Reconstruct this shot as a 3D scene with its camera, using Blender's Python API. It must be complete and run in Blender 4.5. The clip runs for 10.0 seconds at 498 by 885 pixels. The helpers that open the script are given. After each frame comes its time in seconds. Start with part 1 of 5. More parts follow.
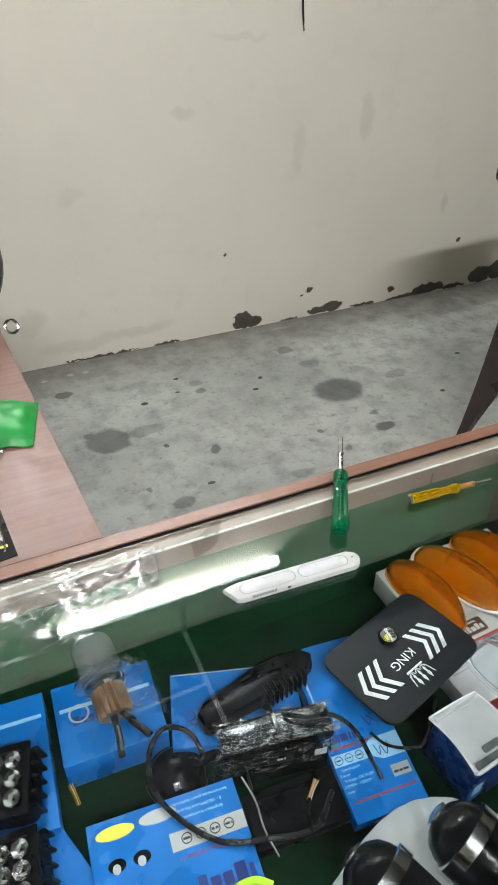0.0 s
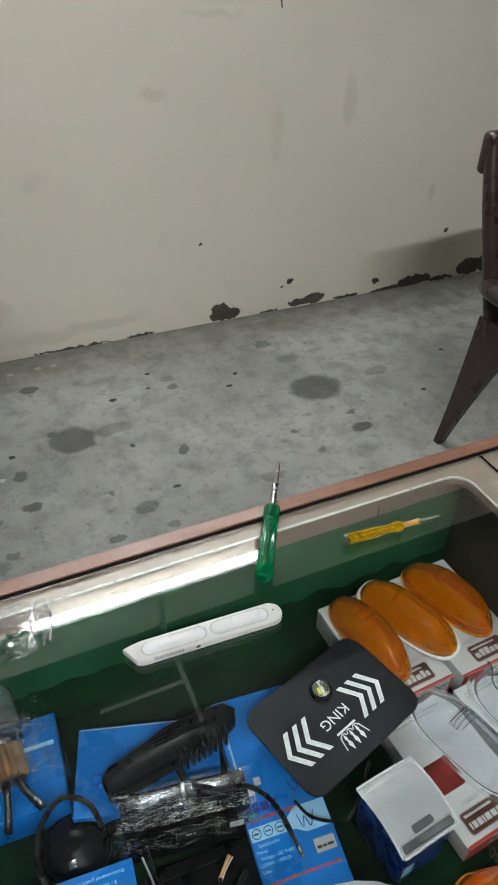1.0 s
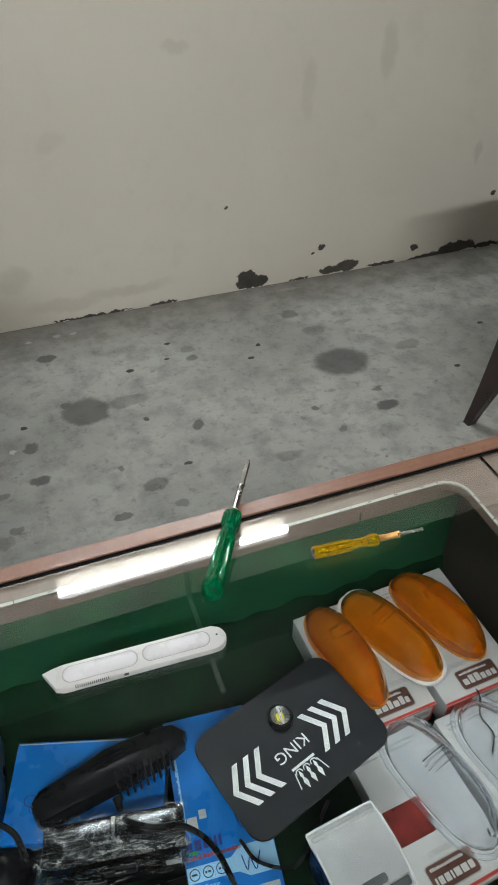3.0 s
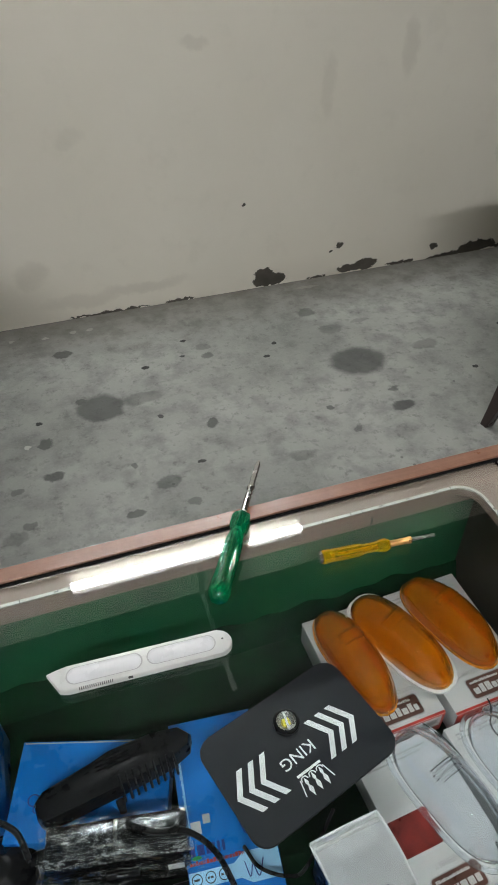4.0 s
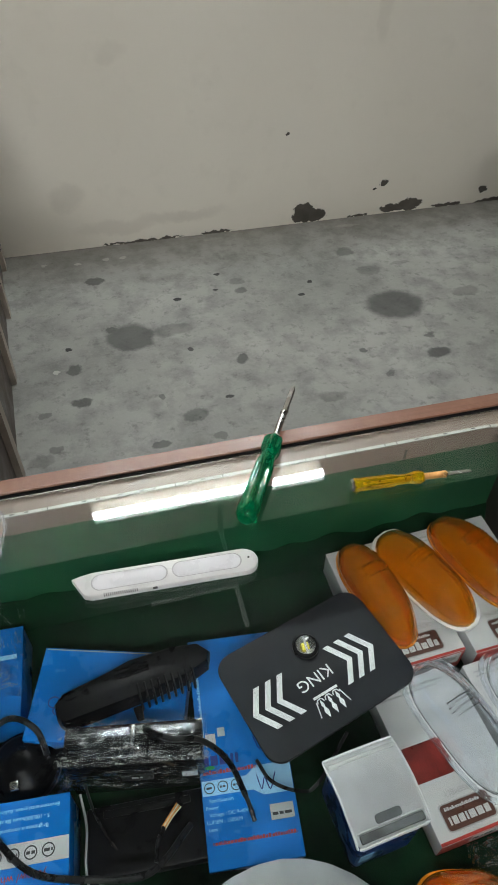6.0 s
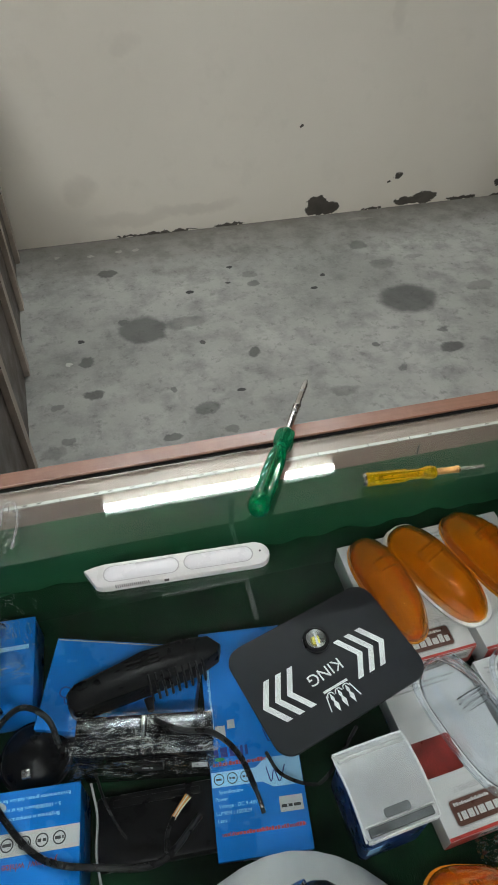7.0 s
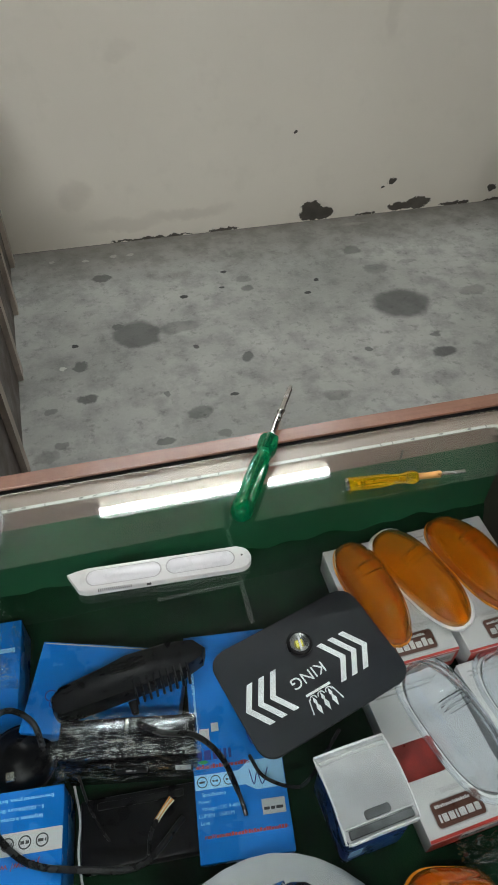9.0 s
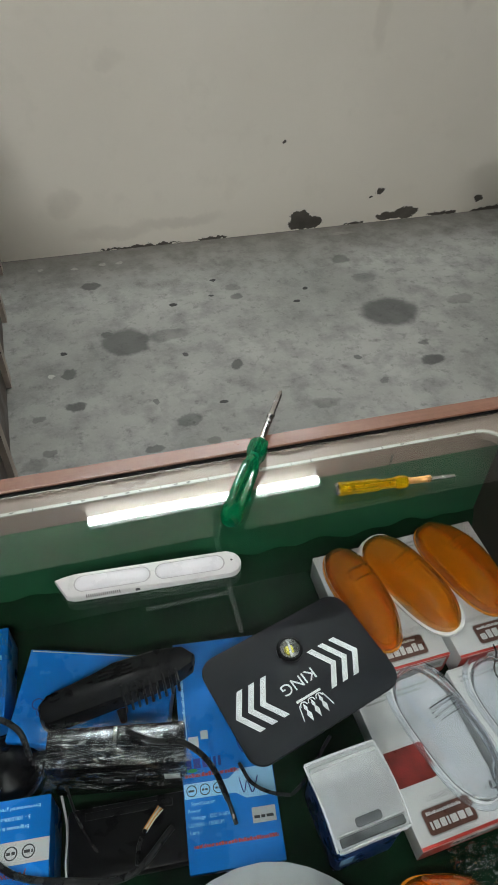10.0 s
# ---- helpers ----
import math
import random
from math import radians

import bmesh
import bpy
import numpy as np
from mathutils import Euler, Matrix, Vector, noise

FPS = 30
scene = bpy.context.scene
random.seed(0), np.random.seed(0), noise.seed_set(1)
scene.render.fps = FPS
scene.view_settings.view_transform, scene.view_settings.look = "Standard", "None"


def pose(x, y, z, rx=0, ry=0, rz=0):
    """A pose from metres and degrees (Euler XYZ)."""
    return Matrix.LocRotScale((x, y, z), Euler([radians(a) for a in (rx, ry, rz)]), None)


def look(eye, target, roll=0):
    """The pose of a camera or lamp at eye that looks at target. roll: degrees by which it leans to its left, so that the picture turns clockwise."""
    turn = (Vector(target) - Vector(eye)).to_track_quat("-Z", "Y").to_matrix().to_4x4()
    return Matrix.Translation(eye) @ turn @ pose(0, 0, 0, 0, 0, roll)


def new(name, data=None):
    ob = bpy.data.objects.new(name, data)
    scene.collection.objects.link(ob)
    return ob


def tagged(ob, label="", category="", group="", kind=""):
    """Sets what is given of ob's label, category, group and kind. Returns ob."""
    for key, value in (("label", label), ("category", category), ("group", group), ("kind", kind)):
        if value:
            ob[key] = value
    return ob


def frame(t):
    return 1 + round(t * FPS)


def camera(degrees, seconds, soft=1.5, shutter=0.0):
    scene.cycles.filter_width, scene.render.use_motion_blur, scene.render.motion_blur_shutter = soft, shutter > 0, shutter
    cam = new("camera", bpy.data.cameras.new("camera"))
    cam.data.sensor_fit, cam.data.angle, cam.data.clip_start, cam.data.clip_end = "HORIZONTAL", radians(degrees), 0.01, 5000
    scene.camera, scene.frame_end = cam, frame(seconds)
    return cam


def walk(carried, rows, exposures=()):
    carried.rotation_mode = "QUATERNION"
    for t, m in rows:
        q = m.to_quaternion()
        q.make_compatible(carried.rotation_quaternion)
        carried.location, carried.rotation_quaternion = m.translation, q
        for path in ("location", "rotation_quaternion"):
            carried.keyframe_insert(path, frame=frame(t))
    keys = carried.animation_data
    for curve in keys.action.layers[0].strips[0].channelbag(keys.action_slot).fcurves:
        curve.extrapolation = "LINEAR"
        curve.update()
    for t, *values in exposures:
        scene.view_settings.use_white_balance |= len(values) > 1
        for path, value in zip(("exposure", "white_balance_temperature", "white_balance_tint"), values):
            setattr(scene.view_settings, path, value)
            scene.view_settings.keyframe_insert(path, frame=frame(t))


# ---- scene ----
cam = camera(40.9, 10.0)
PATH = [
    (0, (0.755, 1.011, 1.608), (1.432, 2.457, 0.403), 1.1),
    (0.5, (0.806, 1.049, 1.592), (1.492, 2.483, 0.379), 1.1),
    (1, (0.905, 1.081, 1.601), (1.575, 2.495, 0.356), 1.9),
    (1.5, (0.984, 1.103, 1.604), (1.634, 2.515, 0.346), 1.2),
    (2, (1.02, 1.125, 1.591), (1.628, 2.524, 0.296), 0.6),
    (2.5, (1.039, 1.133, 1.572), (1.595, 2.527, 0.251), 0.5),
    (4, (1.064, 1.146, 1.567), (1.53, 2.561, 0.233), -0.4),
    (4.5, (1.064, 1.147, 1.551), (1.524, 2.537, 0.188), 0.8),
    (5, (1.073, 1.146, 1.543), (1.507, 2.509, 0.145), 1.4),
    (5.5, (1.053, 1.143, 1.532), (1.45, 2.484, 0.102), 1.4),
    (7, (1.048, 1.144, 1.531), (1.381, 2.466, 0.067), 0.7),
    (7.5, (1.051, 1.143, 1.534), (1.372, 2.465, 0.068), 0.5),
    (8, (1.05, 1.142, 1.532), (1.366, 2.467, 0.067), 0.5),
    (8.5, (1.059, 1.139, 1.538), (1.382, 2.463, 0.074), 0.5),
    (9, (1.064, 1.136, 1.538), (1.404, 2.464, 0.082), 0.9),
    (9.5, (1.067, 1.131, 1.535), (1.423, 2.463, 0.086), 1.3),
    (10, (1.063, 1.134, 1.532), (1.439, 2.474, 0.096), 1.8),
]
EXPOSURES = [(0.0, 0.47), (0.3, 0.32), (0.7, 0.10), (1.0, 0.0), (2.0, -0.06), (10.0, -0.09)]
walk(cam, [(t, look(eye, target, roll)) for t, eye, target, roll in PATH], EXPOSURES)

# ---- plan ----
WALL_Y, CEIL_Z, TOP_Z, CASE_Z = 3.84, 4.08, 0.92, 0.65
EDGE_Y = 1.712                       # customer-side edge of the display counter
TUBE_POWER, TUBE2_POWER = 222.0, 430.0

# ---- world ----
world = bpy.data.worlds.new("world")
scene.world = world
world.use_nodes = True
world.node_tree.nodes["Background"].inputs[0].default_value = (0.55, 0.62, 0.7, 1)
world.node_tree.nodes["Background"].inputs[1].default_value = 0.05


# ---- materials ----
def shader(name):
    m = bpy.data.materials.new(name)
    m.use_nodes = True
    nt = m.node_tree
    return m, nt, nt.nodes["Principled BSDF"]


def node(nt, kind, **values):
    n = nt.nodes.new(kind)
    for k, v in values.items():
        n.inputs[k.replace("_", " ")].default_value = v
    return n


def ramp(nt, source, stops):
    r = nt.nodes.new("ShaderNodeValToRGB")
    while len(r.color_ramp.elements) < len(stops):
        r.color_ramp.elements.new(0.5)
    for e, (p, c) in zip(r.color_ramp.elements, stops):
        e.position, e.color = p, (*c, 1) if len(c) == 3 else c
    nt.links.new(source, r.inputs[0])
    return r


def math_node(nt, op, a, b=None, clamp=False):
    n = nt.nodes.new("ShaderNodeMath")
    n.operation, n.use_clamp = op, clamp
    for k, v in enumerate((a, b)):
        if v is None:
            continue
        if isinstance(v, (int, float)):
            n.inputs[k].default_value = v
        else:
            nt.links.new(v, n.inputs[k])
    return n.outputs[0]


def mix_color(nt, fac, a, b):
    n = nt.nodes.new("ShaderNodeMix")
    n.data_type = "RGBA"
    for sock, v in ((n.inputs[0], fac), (n.inputs[6], a), (n.inputs[7], b)):
        if isinstance(v, (int, float)):
            sock.default_value = v
        elif isinstance(v, tuple):
            sock.default_value = (*v, 1)
        else:
            nt.links.new(v, sock)
    return n.outputs[2]


def noise_tex(nt, vec, scale, detail=4, rough=0.55):
    n = node(nt, "ShaderNodeTexNoise", Scale=scale, Detail=detail, Roughness=rough)
    nt.links.new(vec, n.inputs["Vector"])
    return n.outputs["Fac"]


def bump(nt, bsdf, height, strength, distance):
    b = node(nt, "ShaderNodeBump", Strength=strength, Distance=distance)
    nt.links.new(height, b.inputs["Height"])
    nt.links.new(b.outputs[0], bsdf.inputs["Normal"])


def surface(name, colour, rough=0.5, metal=0.0, vary=0.12, scale=30, grain=0.15, grain_scale=400, trans=0.0, ior=1.45, coat=0.0, spread=0.12, spec=0.5):
    """A painted, moulded or printed surface with broad and fine variation."""
    m, nt, p = shader(name)
    vec = nt.nodes.new("ShaderNodeTexCoord").outputs["Object"]
    broad, fine = noise_tex(nt, vec, scale), noise_tex(nt, vec, grain_scale, 3)
    lo, hi = tuple(c * (1 - vary) for c in colour), tuple(min(1, c * (1 + vary)) for c in colour)
    nt.links.new(ramp(nt, broad, [(0.3, lo), (0.7, hi)]).outputs[0], p.inputs["Base Color"])
    r = ramp(nt, broad, [(0.3, (max(0, rough - spread),) * 3), (0.7, (min(1, rough + spread),) * 3)])
    nt.links.new(r.outputs[0], p.inputs["Roughness"])
    p.inputs["Metallic"].default_value = metal
    p.inputs["Transmission Weight"].default_value = trans
    p.inputs["IOR"].default_value = ior
    p.inputs["Coat Weight"].default_value = coat
    p.inputs["Specular IOR Level"].default_value = spec
    if grain:
        bump(nt, p, fine, grain, 0.001)
    return m


def film(name, tint, gloss, crinkle_scale, opacity=0.06):
    """Thin clear plastic: mostly see-through, with crinkled glints, partly painted as white lines on its folds."""
    m, nt, p = shader(name)
    vec = nt.nodes.new("ShaderNodeTexCoord").outputs["Object"]
    n = noise_tex(nt, vec, crinkle_scale, 2, 0.5)
    clear = nt.nodes.new("ShaderNodeBsdfTransparent")
    clear.inputs[0].default_value = (*tint, 1)
    shine = nt.nodes.new("ShaderNodeBsdfGlossy")
    shine.inputs["Roughness"].default_value = 0.16
    b = node(nt, "ShaderNodeBump", Strength=0.8, Distance=0.004)
    nt.links.new(n, b.inputs["Height"])
    nt.links.new(b.outputs[0], shine.inputs["Normal"])
    p.inputs["Base Color"].default_value = (0.75, 0.78, 0.78, 1)
    p.inputs["Roughness"].default_value = 0.35
    one, two = nt.nodes.new("ShaderNodeMixShader"), nt.nodes.new("ShaderNodeMixShader")
    streak = node(nt, "ShaderNodeTexNoise", Scale=crinkle_scale * 0.8, Detail=2, Roughness=0.5, Distortion=1.5)
    nt.links.new(vec, streak.inputs["Vector"])
    nt.links.new(ramp(nt, streak.outputs["Fac"], [(0.50, (gloss * 0.3,) * 3), (0.60, (min(1, gloss * 3.2),) * 3)]).outputs[0], one.inputs[0])
    nt.links.new(clear.outputs[0], one.inputs[1])
    nt.links.new(shine.outputs[0], one.inputs[2])
    mp = node(nt, "ShaderNodeMapping")
    mp.inputs["Scale"].default_value, mp.inputs["Rotation"].default_value = (0.3, 1.3, 1.0), (0, 0, 0.5)
    nt.links.new(vec, mp.inputs["Vector"])
    warp = node(nt, "ShaderNodeTexNoise", Scale=crinkle_scale * 0.8, Detail=3, Roughness=0.55, Distortion=0.4)
    nt.links.new(mp.outputs[0], warp.inputs["Vector"])
    # opaque white lines along the folds stand in for bright highlights
    crease = math_node(nt, "ABSOLUTE", math_node(nt, "SUBTRACT", warp.outputs["Fac"], 0.5))
    crease_glints = ramp(nt, crease, [(0.0, (opacity,) * 3), (0.016, (0.0,) * 3)]).outputs[0]
    nt.links.new(crease_glints, two.inputs[0])
    nt.links.new(one.outputs[0], two.inputs[1])
    nt.links.new(p.outputs[0], two.inputs[2])
    nt.links.new(two.outputs[0], nt.nodes["Material Output"].inputs[0])
    return m


def blots(nt, vec, axes, spots, wobble, wobble_scale, soft=0.35):
    """A mask of irregular blots: spots of (u, v, half width, half height, weight) on two axes."""
    sep = nt.nodes.new("ShaderNodeSeparateXYZ")
    nt.links.new(vec, sep.inputs[0])
    nz = node(nt, "ShaderNodeTexNoise", Scale=wobble_scale, Detail=5, Roughness=0.62)
    nt.links.new(vec, nz.inputs["Vector"])
    nsep = nt.nodes.new("ShaderNodeSeparateXYZ")
    nt.links.new(nz.outputs["Color"], nsep.inputs[0])
    uv = [math_node(nt, "ADD", sep.outputs[a], math_node(nt, "MULTIPLY", math_node(nt, "SUBTRACT", nsep.outputs[k], 0.5), wobble)) for k, a in enumerate(axes)]
    total = None
    for u, v, ru, rv, weight in spots:
        du = math_node(nt, "DIVIDE", math_node(nt, "SUBTRACT", uv[0], u), ru)
        dv = math_node(nt, "DIVIDE", math_node(nt, "SUBTRACT", uv[1], v), rv)
        d = math_node(nt, "ADD", math_node(nt, "MULTIPLY", du, du), math_node(nt, "MULTIPLY", dv, dv))
        mr = node(nt, "ShaderNodeMapRange")
        mr.interpolation_type = "SMOOTHSTEP"
        nt.links.new(d, mr.inputs[0])
        for k, v2 in enumerate((1 + soft, 1 - soft, 0, weight)):
            mr.inputs[k + 1].default_value = v2
        total = mr.outputs[0] if total is None else math_node(nt, "MAXIMUM", total, mr.outputs[0])
    return total


def floor_material():
    m, nt, p = shader("worn_concrete")
    vec = nt.nodes.new("ShaderNodeTexCoord").outputs["Object"]
    broad, mid, fine = noise_tex(nt, vec, 1.6, 6, 0.6), noise_tex(nt, vec, 9, 6, 0.65), noise_tex(nt, vec, 120, 4)
    col = ramp(nt, broad, [(0.3, (0.195, 0.2, 0.184)), (0.7, (0.40, 0.406, 0.376))]).outputs[0]
    col = mix_color(nt, ramp(nt, mid, [(0.46, (0, 0, 0)), (0.66, (0.6,) * 3)]).outputs[0], col, (0.15, 0.155, 0.148))
    scuff = noise_tex(nt, vec, 26, 6, 0.7)
    col = mix_color(nt, ramp(nt, scuff, [(0.54, (0, 0, 0)), (0.68, (0.65,) * 3)]).outputs[0], col, (0.12, 0.124, 0.115))
    grit = noise_tex(nt, vec, 60, 5, 0.75)
    col = mix_color(nt, ramp(nt, grit, [(0.62, (0, 0, 0)), (0.74, (0.4,) * 3)]).outputs[0], col, (0.075, 0.075, 0.07))
    col = mix_color(nt, ramp(nt, fine, [(0.5, (0, 0, 0)), (0.78, (0.25,) * 3)]).outputs[0], col, (0.42, 0.42, 0.39))
    oil = [(2.19, 3.14, 0.115, 0.095, 0.75), (1.15, 3.17, 0.115, 0.095, 0.75), (1.31, 3.18, 0.1, 0.045, 0.4), (2.23, 2.82, 0.06, 0.035, 0.8),
           (2.13, 3.56, 0.05, 0.04, 0.6), (1.52, 2.95, 0.032, 0.03, 0.75), (1.62, 3.37, 0.03, 0.025, 0.6), (1.62, 3.44, 0.045, 0.03, 0.4),
           (1.05, 3.57, 0.045, 0.035, 0.85), (0.94, 2.85, 0.04, 0.03, 0.8), (0.93, 3.03, 0.03, 0.03, 0.7), (1.30, 2.71, 0.05, 0.035, 0.55),
           (2.51, 3.16, 0.075, 0.04, 0.4), (2.33, 3.42, 0.05, 0.02, 0.3), (2.18, 3.39, 0.06, 0.04, 0.35), (1.77, 2.69, 0.06, 0.03, 0.4),
           (1.96, 2.90, 0.02, 0.018, 0.7), (2.24, 2.93, 0.025, 0.016, 0.6), (1.21, 2.83, 0.016, 0.014, 0.6), (1.17, 2.60, 0.03, 0.022, 0.7),
           (1.36, 2.60, 0.03, 0.02, 0.5), (2.01, 2.75, 0.02, 0.02, 0.5), (0.85, 2.65, 0.025, 0.02, 0.5), (0.82, 2.82, 0.025, 0.02, 0.5), (1.08, 3.23, 0.03, 0.02, 0.7), (0.8, 2.62, 0.05, 0.03, 0.3)]
    col = mix_color(nt, blots(nt, vec, (0, 1), oil[:1] + [(u, v, a * 0.8, b * 0.84, w) for u, v, a, b, w in oil[1:]], 0.06, 16, 0.35), col, (0.045, 0.047, 0.046))
    specks = [(1.36, 3.37, 0.016, 0.012, 1), (1.85, 3.29, 0.014, 0.01, 1), (1.91, 3.37, 0.012, 0.01, 1), (0.92, 3.15, 0.013, 0.011, 1), (1.55, 3.51, 0.012, 0.009, 1),
              (1.52, 3.40, 0.012, 0.009, 0.9), (1.43, 2.77, 0.016, 0.009, 0.9), (1.35, 3.05, 0.012, 0.012, 0.8), (2.9, 3.2, 0.014, 0.01, 1), (2.62, 2.95, 0.012, 0.01, 1)]
    col = mix_color(nt, blots(nt, vec, (0, 1), specks, 0.02, 60, 0.3), col, (0.02, 0.02, 0.02))
    vor = node(nt, "ShaderNodeTexVoronoi", Scale=11.0)
    nt.links.new(vec, vor.inputs["Vector"])
    dots = math_node(nt, "LESS_THAN", math_node(nt, "ADD", vor.outputs["Distance"], math_node(nt, "MULTIPLY", fine, 0.05)), 0.085)
    col = mix_color(nt, math_node(nt, "MULTIPLY", dots, ramp(nt, noise_tex(nt, vec, 2.7), [(0.48, (0, 0, 0)), (0.58, (0.6,) * 3)]).outputs[0]), col, (0.06, 0.06, 0.06))
    flecks = [(1.0, 3.72, 0.014, 0.01, 1), (1.12, 3.73, 0.013, 0.01, 1), (1.19, 3.73, 0.016, 0.01, 1), (0.86, 3.74, 0.012, 0.01, 1), (2.22, 3.77, 0.06, 0.012, 0.7), (1.6, 3.79, 0.05, 0.012, 0.5), (0.87, 3.03, 0.012, 0.01, 0.8)]
    col = mix_color(nt, blots(nt, vec, (0, 1), flecks, 0.03, 50, 0.3), col, (0.5, 0.49, 0.45))
    # dust and dirt swept against the wall
    sep = nt.nodes.new("ShaderNodeSeparateXYZ")
    nt.links.new(vec, sep.inputs[0])
    near = node(nt, "ShaderNodeMapRange")
    nt.links.new(math_node(nt, "ADD", sep.outputs[1], math_node(nt, "MULTIPLY", mid, 0.25)), near.inputs[0])
    for k, v in enumerate((3.62, 3.96, 0, 0.8)):
        near.inputs[k + 1].default_value = v
    col = mix_color(nt, near.outputs[0], col, (0.095, 0.083, 0.064))
    nt.links.new(col, p.inputs["Base Color"])
    nt.links.new(ramp(nt, mid, [(0.3, (0.42,) * 3), (0.7, (0.68,) * 3)]).outputs[0], p.inputs["Roughness"])
    bump(nt, p, math_node(nt, "ADD", mid, math_node(nt, "MULTIPLY", fine, 0.4)), 0.25, 0.006)
    return m


def wall_material():
    m, nt, p = shader("cream_distemper")
    vec = nt.nodes.new("ShaderNodeTexCoord").outputs["Object"]
    broad, mid, fine = noise_tex(nt, vec, 0.9, 5), noise_tex(nt, vec, 6, 6, 0.65), noise_tex(nt, vec, 90, 4)
    col = ramp(nt, broad, [(0.3, (0.755, 0.716, 0.62)), (0.7, (0.82, 0.784, 0.688))]).outputs[0]
    col = mix_color(nt, ramp(nt, mid, [(0.55, (0, 0, 0)), (0.8, (0.3,) * 3)]).outputs[0], col, (0.62, 0.59, 0.50))
    smudges = [(1.0, 0.23, 0.06, 0.06, 0.19), (1.2, 0.08, 0.16, 0.03, 0.17), (2.65, 0.95, 0.035, 0.1, 0.17), (2.3, 0.85, 0.03, 0.1, 0.12), (1.75, 1.03, 0.05, 0.02, 0.17),
               (1.25, 0.75, 0.05, 0.03, 0.10), (0.9, 1.1, 0.1, 0.04, 0.10), (3.2, 0.5, 0.02, 0.05, 0.22), (2.0, 1.3, 0.12, 0.015, 0.11), (1.45, 0.1, 0.2, 0.03, 0.19)]
    col = mix_color(nt, blots(nt, vec, (0, 2), smudges, 0.1, 9, 0.8), col, (0.30, 0.26, 0.20))
    flakes = [(2.06, 0.032, 0.085, 0.034, 1), (2.03, 0.065, 0.045, 0.03, 1), (2.51, 0.024, 0.105, 0.02, 1), (2.56, 0.04, 0.065, 0.018, 1), (2.41, 0.15, 0.022, 0.012, 1), (2.37, 0.13, 0.008, 0.006, 1),
              (2.93, 0.068, 0.02, 0.017, 1), (1.935, 0.407, 0.007, 0.009, 1), (3.34, 0.29, 0.012, 0.014, 1), (3.19, 0.028, 0.11, 0.03, 1), (3.12, 0.01, 0.12, 0.014, 1), (3.36, 0.012, 0.1, 0.014, 1),
              (3.56, 0.05, 0.09, 0.05, 1), (3.7, 0.06, 0.1, 0.06, 1), (2.3, 0.004, 0.05, 0.008, 1), (2.75, 0.006, 0.08, 0.01, 1), (1.62, 0.004, 0.07, 0.01, 1), (1.3, 0.003, 0.18, 0.007, 1), (3.0, 0.004, 0.1, 0.012, 1)]
    mask = blots(nt, vec, (0, 2), flakes, 0.055, 30, 0.12)
    pale = blots(nt, vec, (0, 2), [(u, v, a * 1.15 + 0.006, b * 1.25 + 0.006, 1) for u, v, a, b, w in flakes], 0.055, 30, 0.12)
    col = mix_color(nt, math_node(nt, "MULTIPLY", pale, 0.55), col, (0.74, 0.71, 0.63))
    bare = ramp(nt, mid, [(0.35, (0.06, 0.055, 0.045)), (0.7, (0.12, 0.11, 0.09))]).outputs[0]
    col = mix_color(nt, mask, col, bare)
    nt.links.new(col, p.inputs["Base Color"])
    p.inputs["Roughness"].default_value = 0.75
    h = math_node(nt, "SUBTRACT", math_node(nt, "ADD", mid, math_node(nt, "MULTIPLY", fine, 0.3)), math_node(nt, "MULTIPLY", mask, 1.5))
    bump(nt, p, h, 0.22, 0.004)
    return m


def wood_laminate(name, lo, hi, rough=0.35):
    m, nt, p = shader(name)
    vec = nt.nodes.new("ShaderNodeTexCoord").outputs["Object"]
    mp = node(nt, "ShaderNodeMapping")
    mp.inputs["Scale"].default_value = (2.5, 60, 60)
    nt.links.new(vec, mp.inputs["Vector"])
    g = noise_tex(nt, mp.outputs[0], 2.0, 6, 0.6)
    dust = noise_tex(nt, vec, 25, 6, 0.7)
    col = ramp(nt, g, [(0.3, lo), (0.7, hi)]).outputs[0]
    col = mix_color(nt, ramp(nt, dust, [(0.52, (0, 0, 0)), (0.8, (0.4,) * 3)]).outputs[0], col, tuple(min(1, c * 1.5 + 0.03) for c in hi))
    nt.links.new(col, p.inputs["Base Color"])
    nt.links.new(ramp(nt, dust, [(0.3, (rough - 0.1,) * 3), (0.7, (rough + 0.15,) * 3)]).outputs[0], p.inputs["Roughness"])
    bump(nt, p, g, 0.08, 0.001)
    return m


def glow(name, colour, strength):
    m, nt, p = shader(name)
    p.inputs["Base Color"].default_value = (0.9, 0.9, 0.9, 1)
    p.inputs["Emission Color"].default_value = (*colour, 1)
    p.inputs["Emission Strength"].default_value = strength
    return m


M_FLOOR, M_WALL = floor_material(), wall_material()
# colour lowered to near black, so the unlit ceiling barely reflects in the glass
M_CEIL = surface("darkened_concrete_ceiling", (0.022, 0.0215, 0.02), 0.85, vary=0.06, scale=2, grain_scale=60)
# unseen walls: colour kept dark so that they bounce little fill light
M_WALLP = surface("low_bounce_wall", (0.17, 0.152, 0.125), 0.75, vary=0.06, scale=2, grain_scale=60)
M_LIP = wood_laminate("brown_laminate_edge", (0.20, 0.092, 0.055), (0.255, 0.122, 0.078), 0.32)
M_TOP = wood_laminate("pinkish_brown_laminate", (0.18, 0.088, 0.064), (0.225, 0.117, 0.089), 0.42)
M_FRAME = wood_laminate("grey_brown_laminate", (0.15, 0.105, 0.085), (0.21, 0.15, 0.125), 0.4)
M_PANEL = surface("dark_brown_laminate", (0.085, 0.062, 0.052), 0.4, vary=0.2, scale=12)
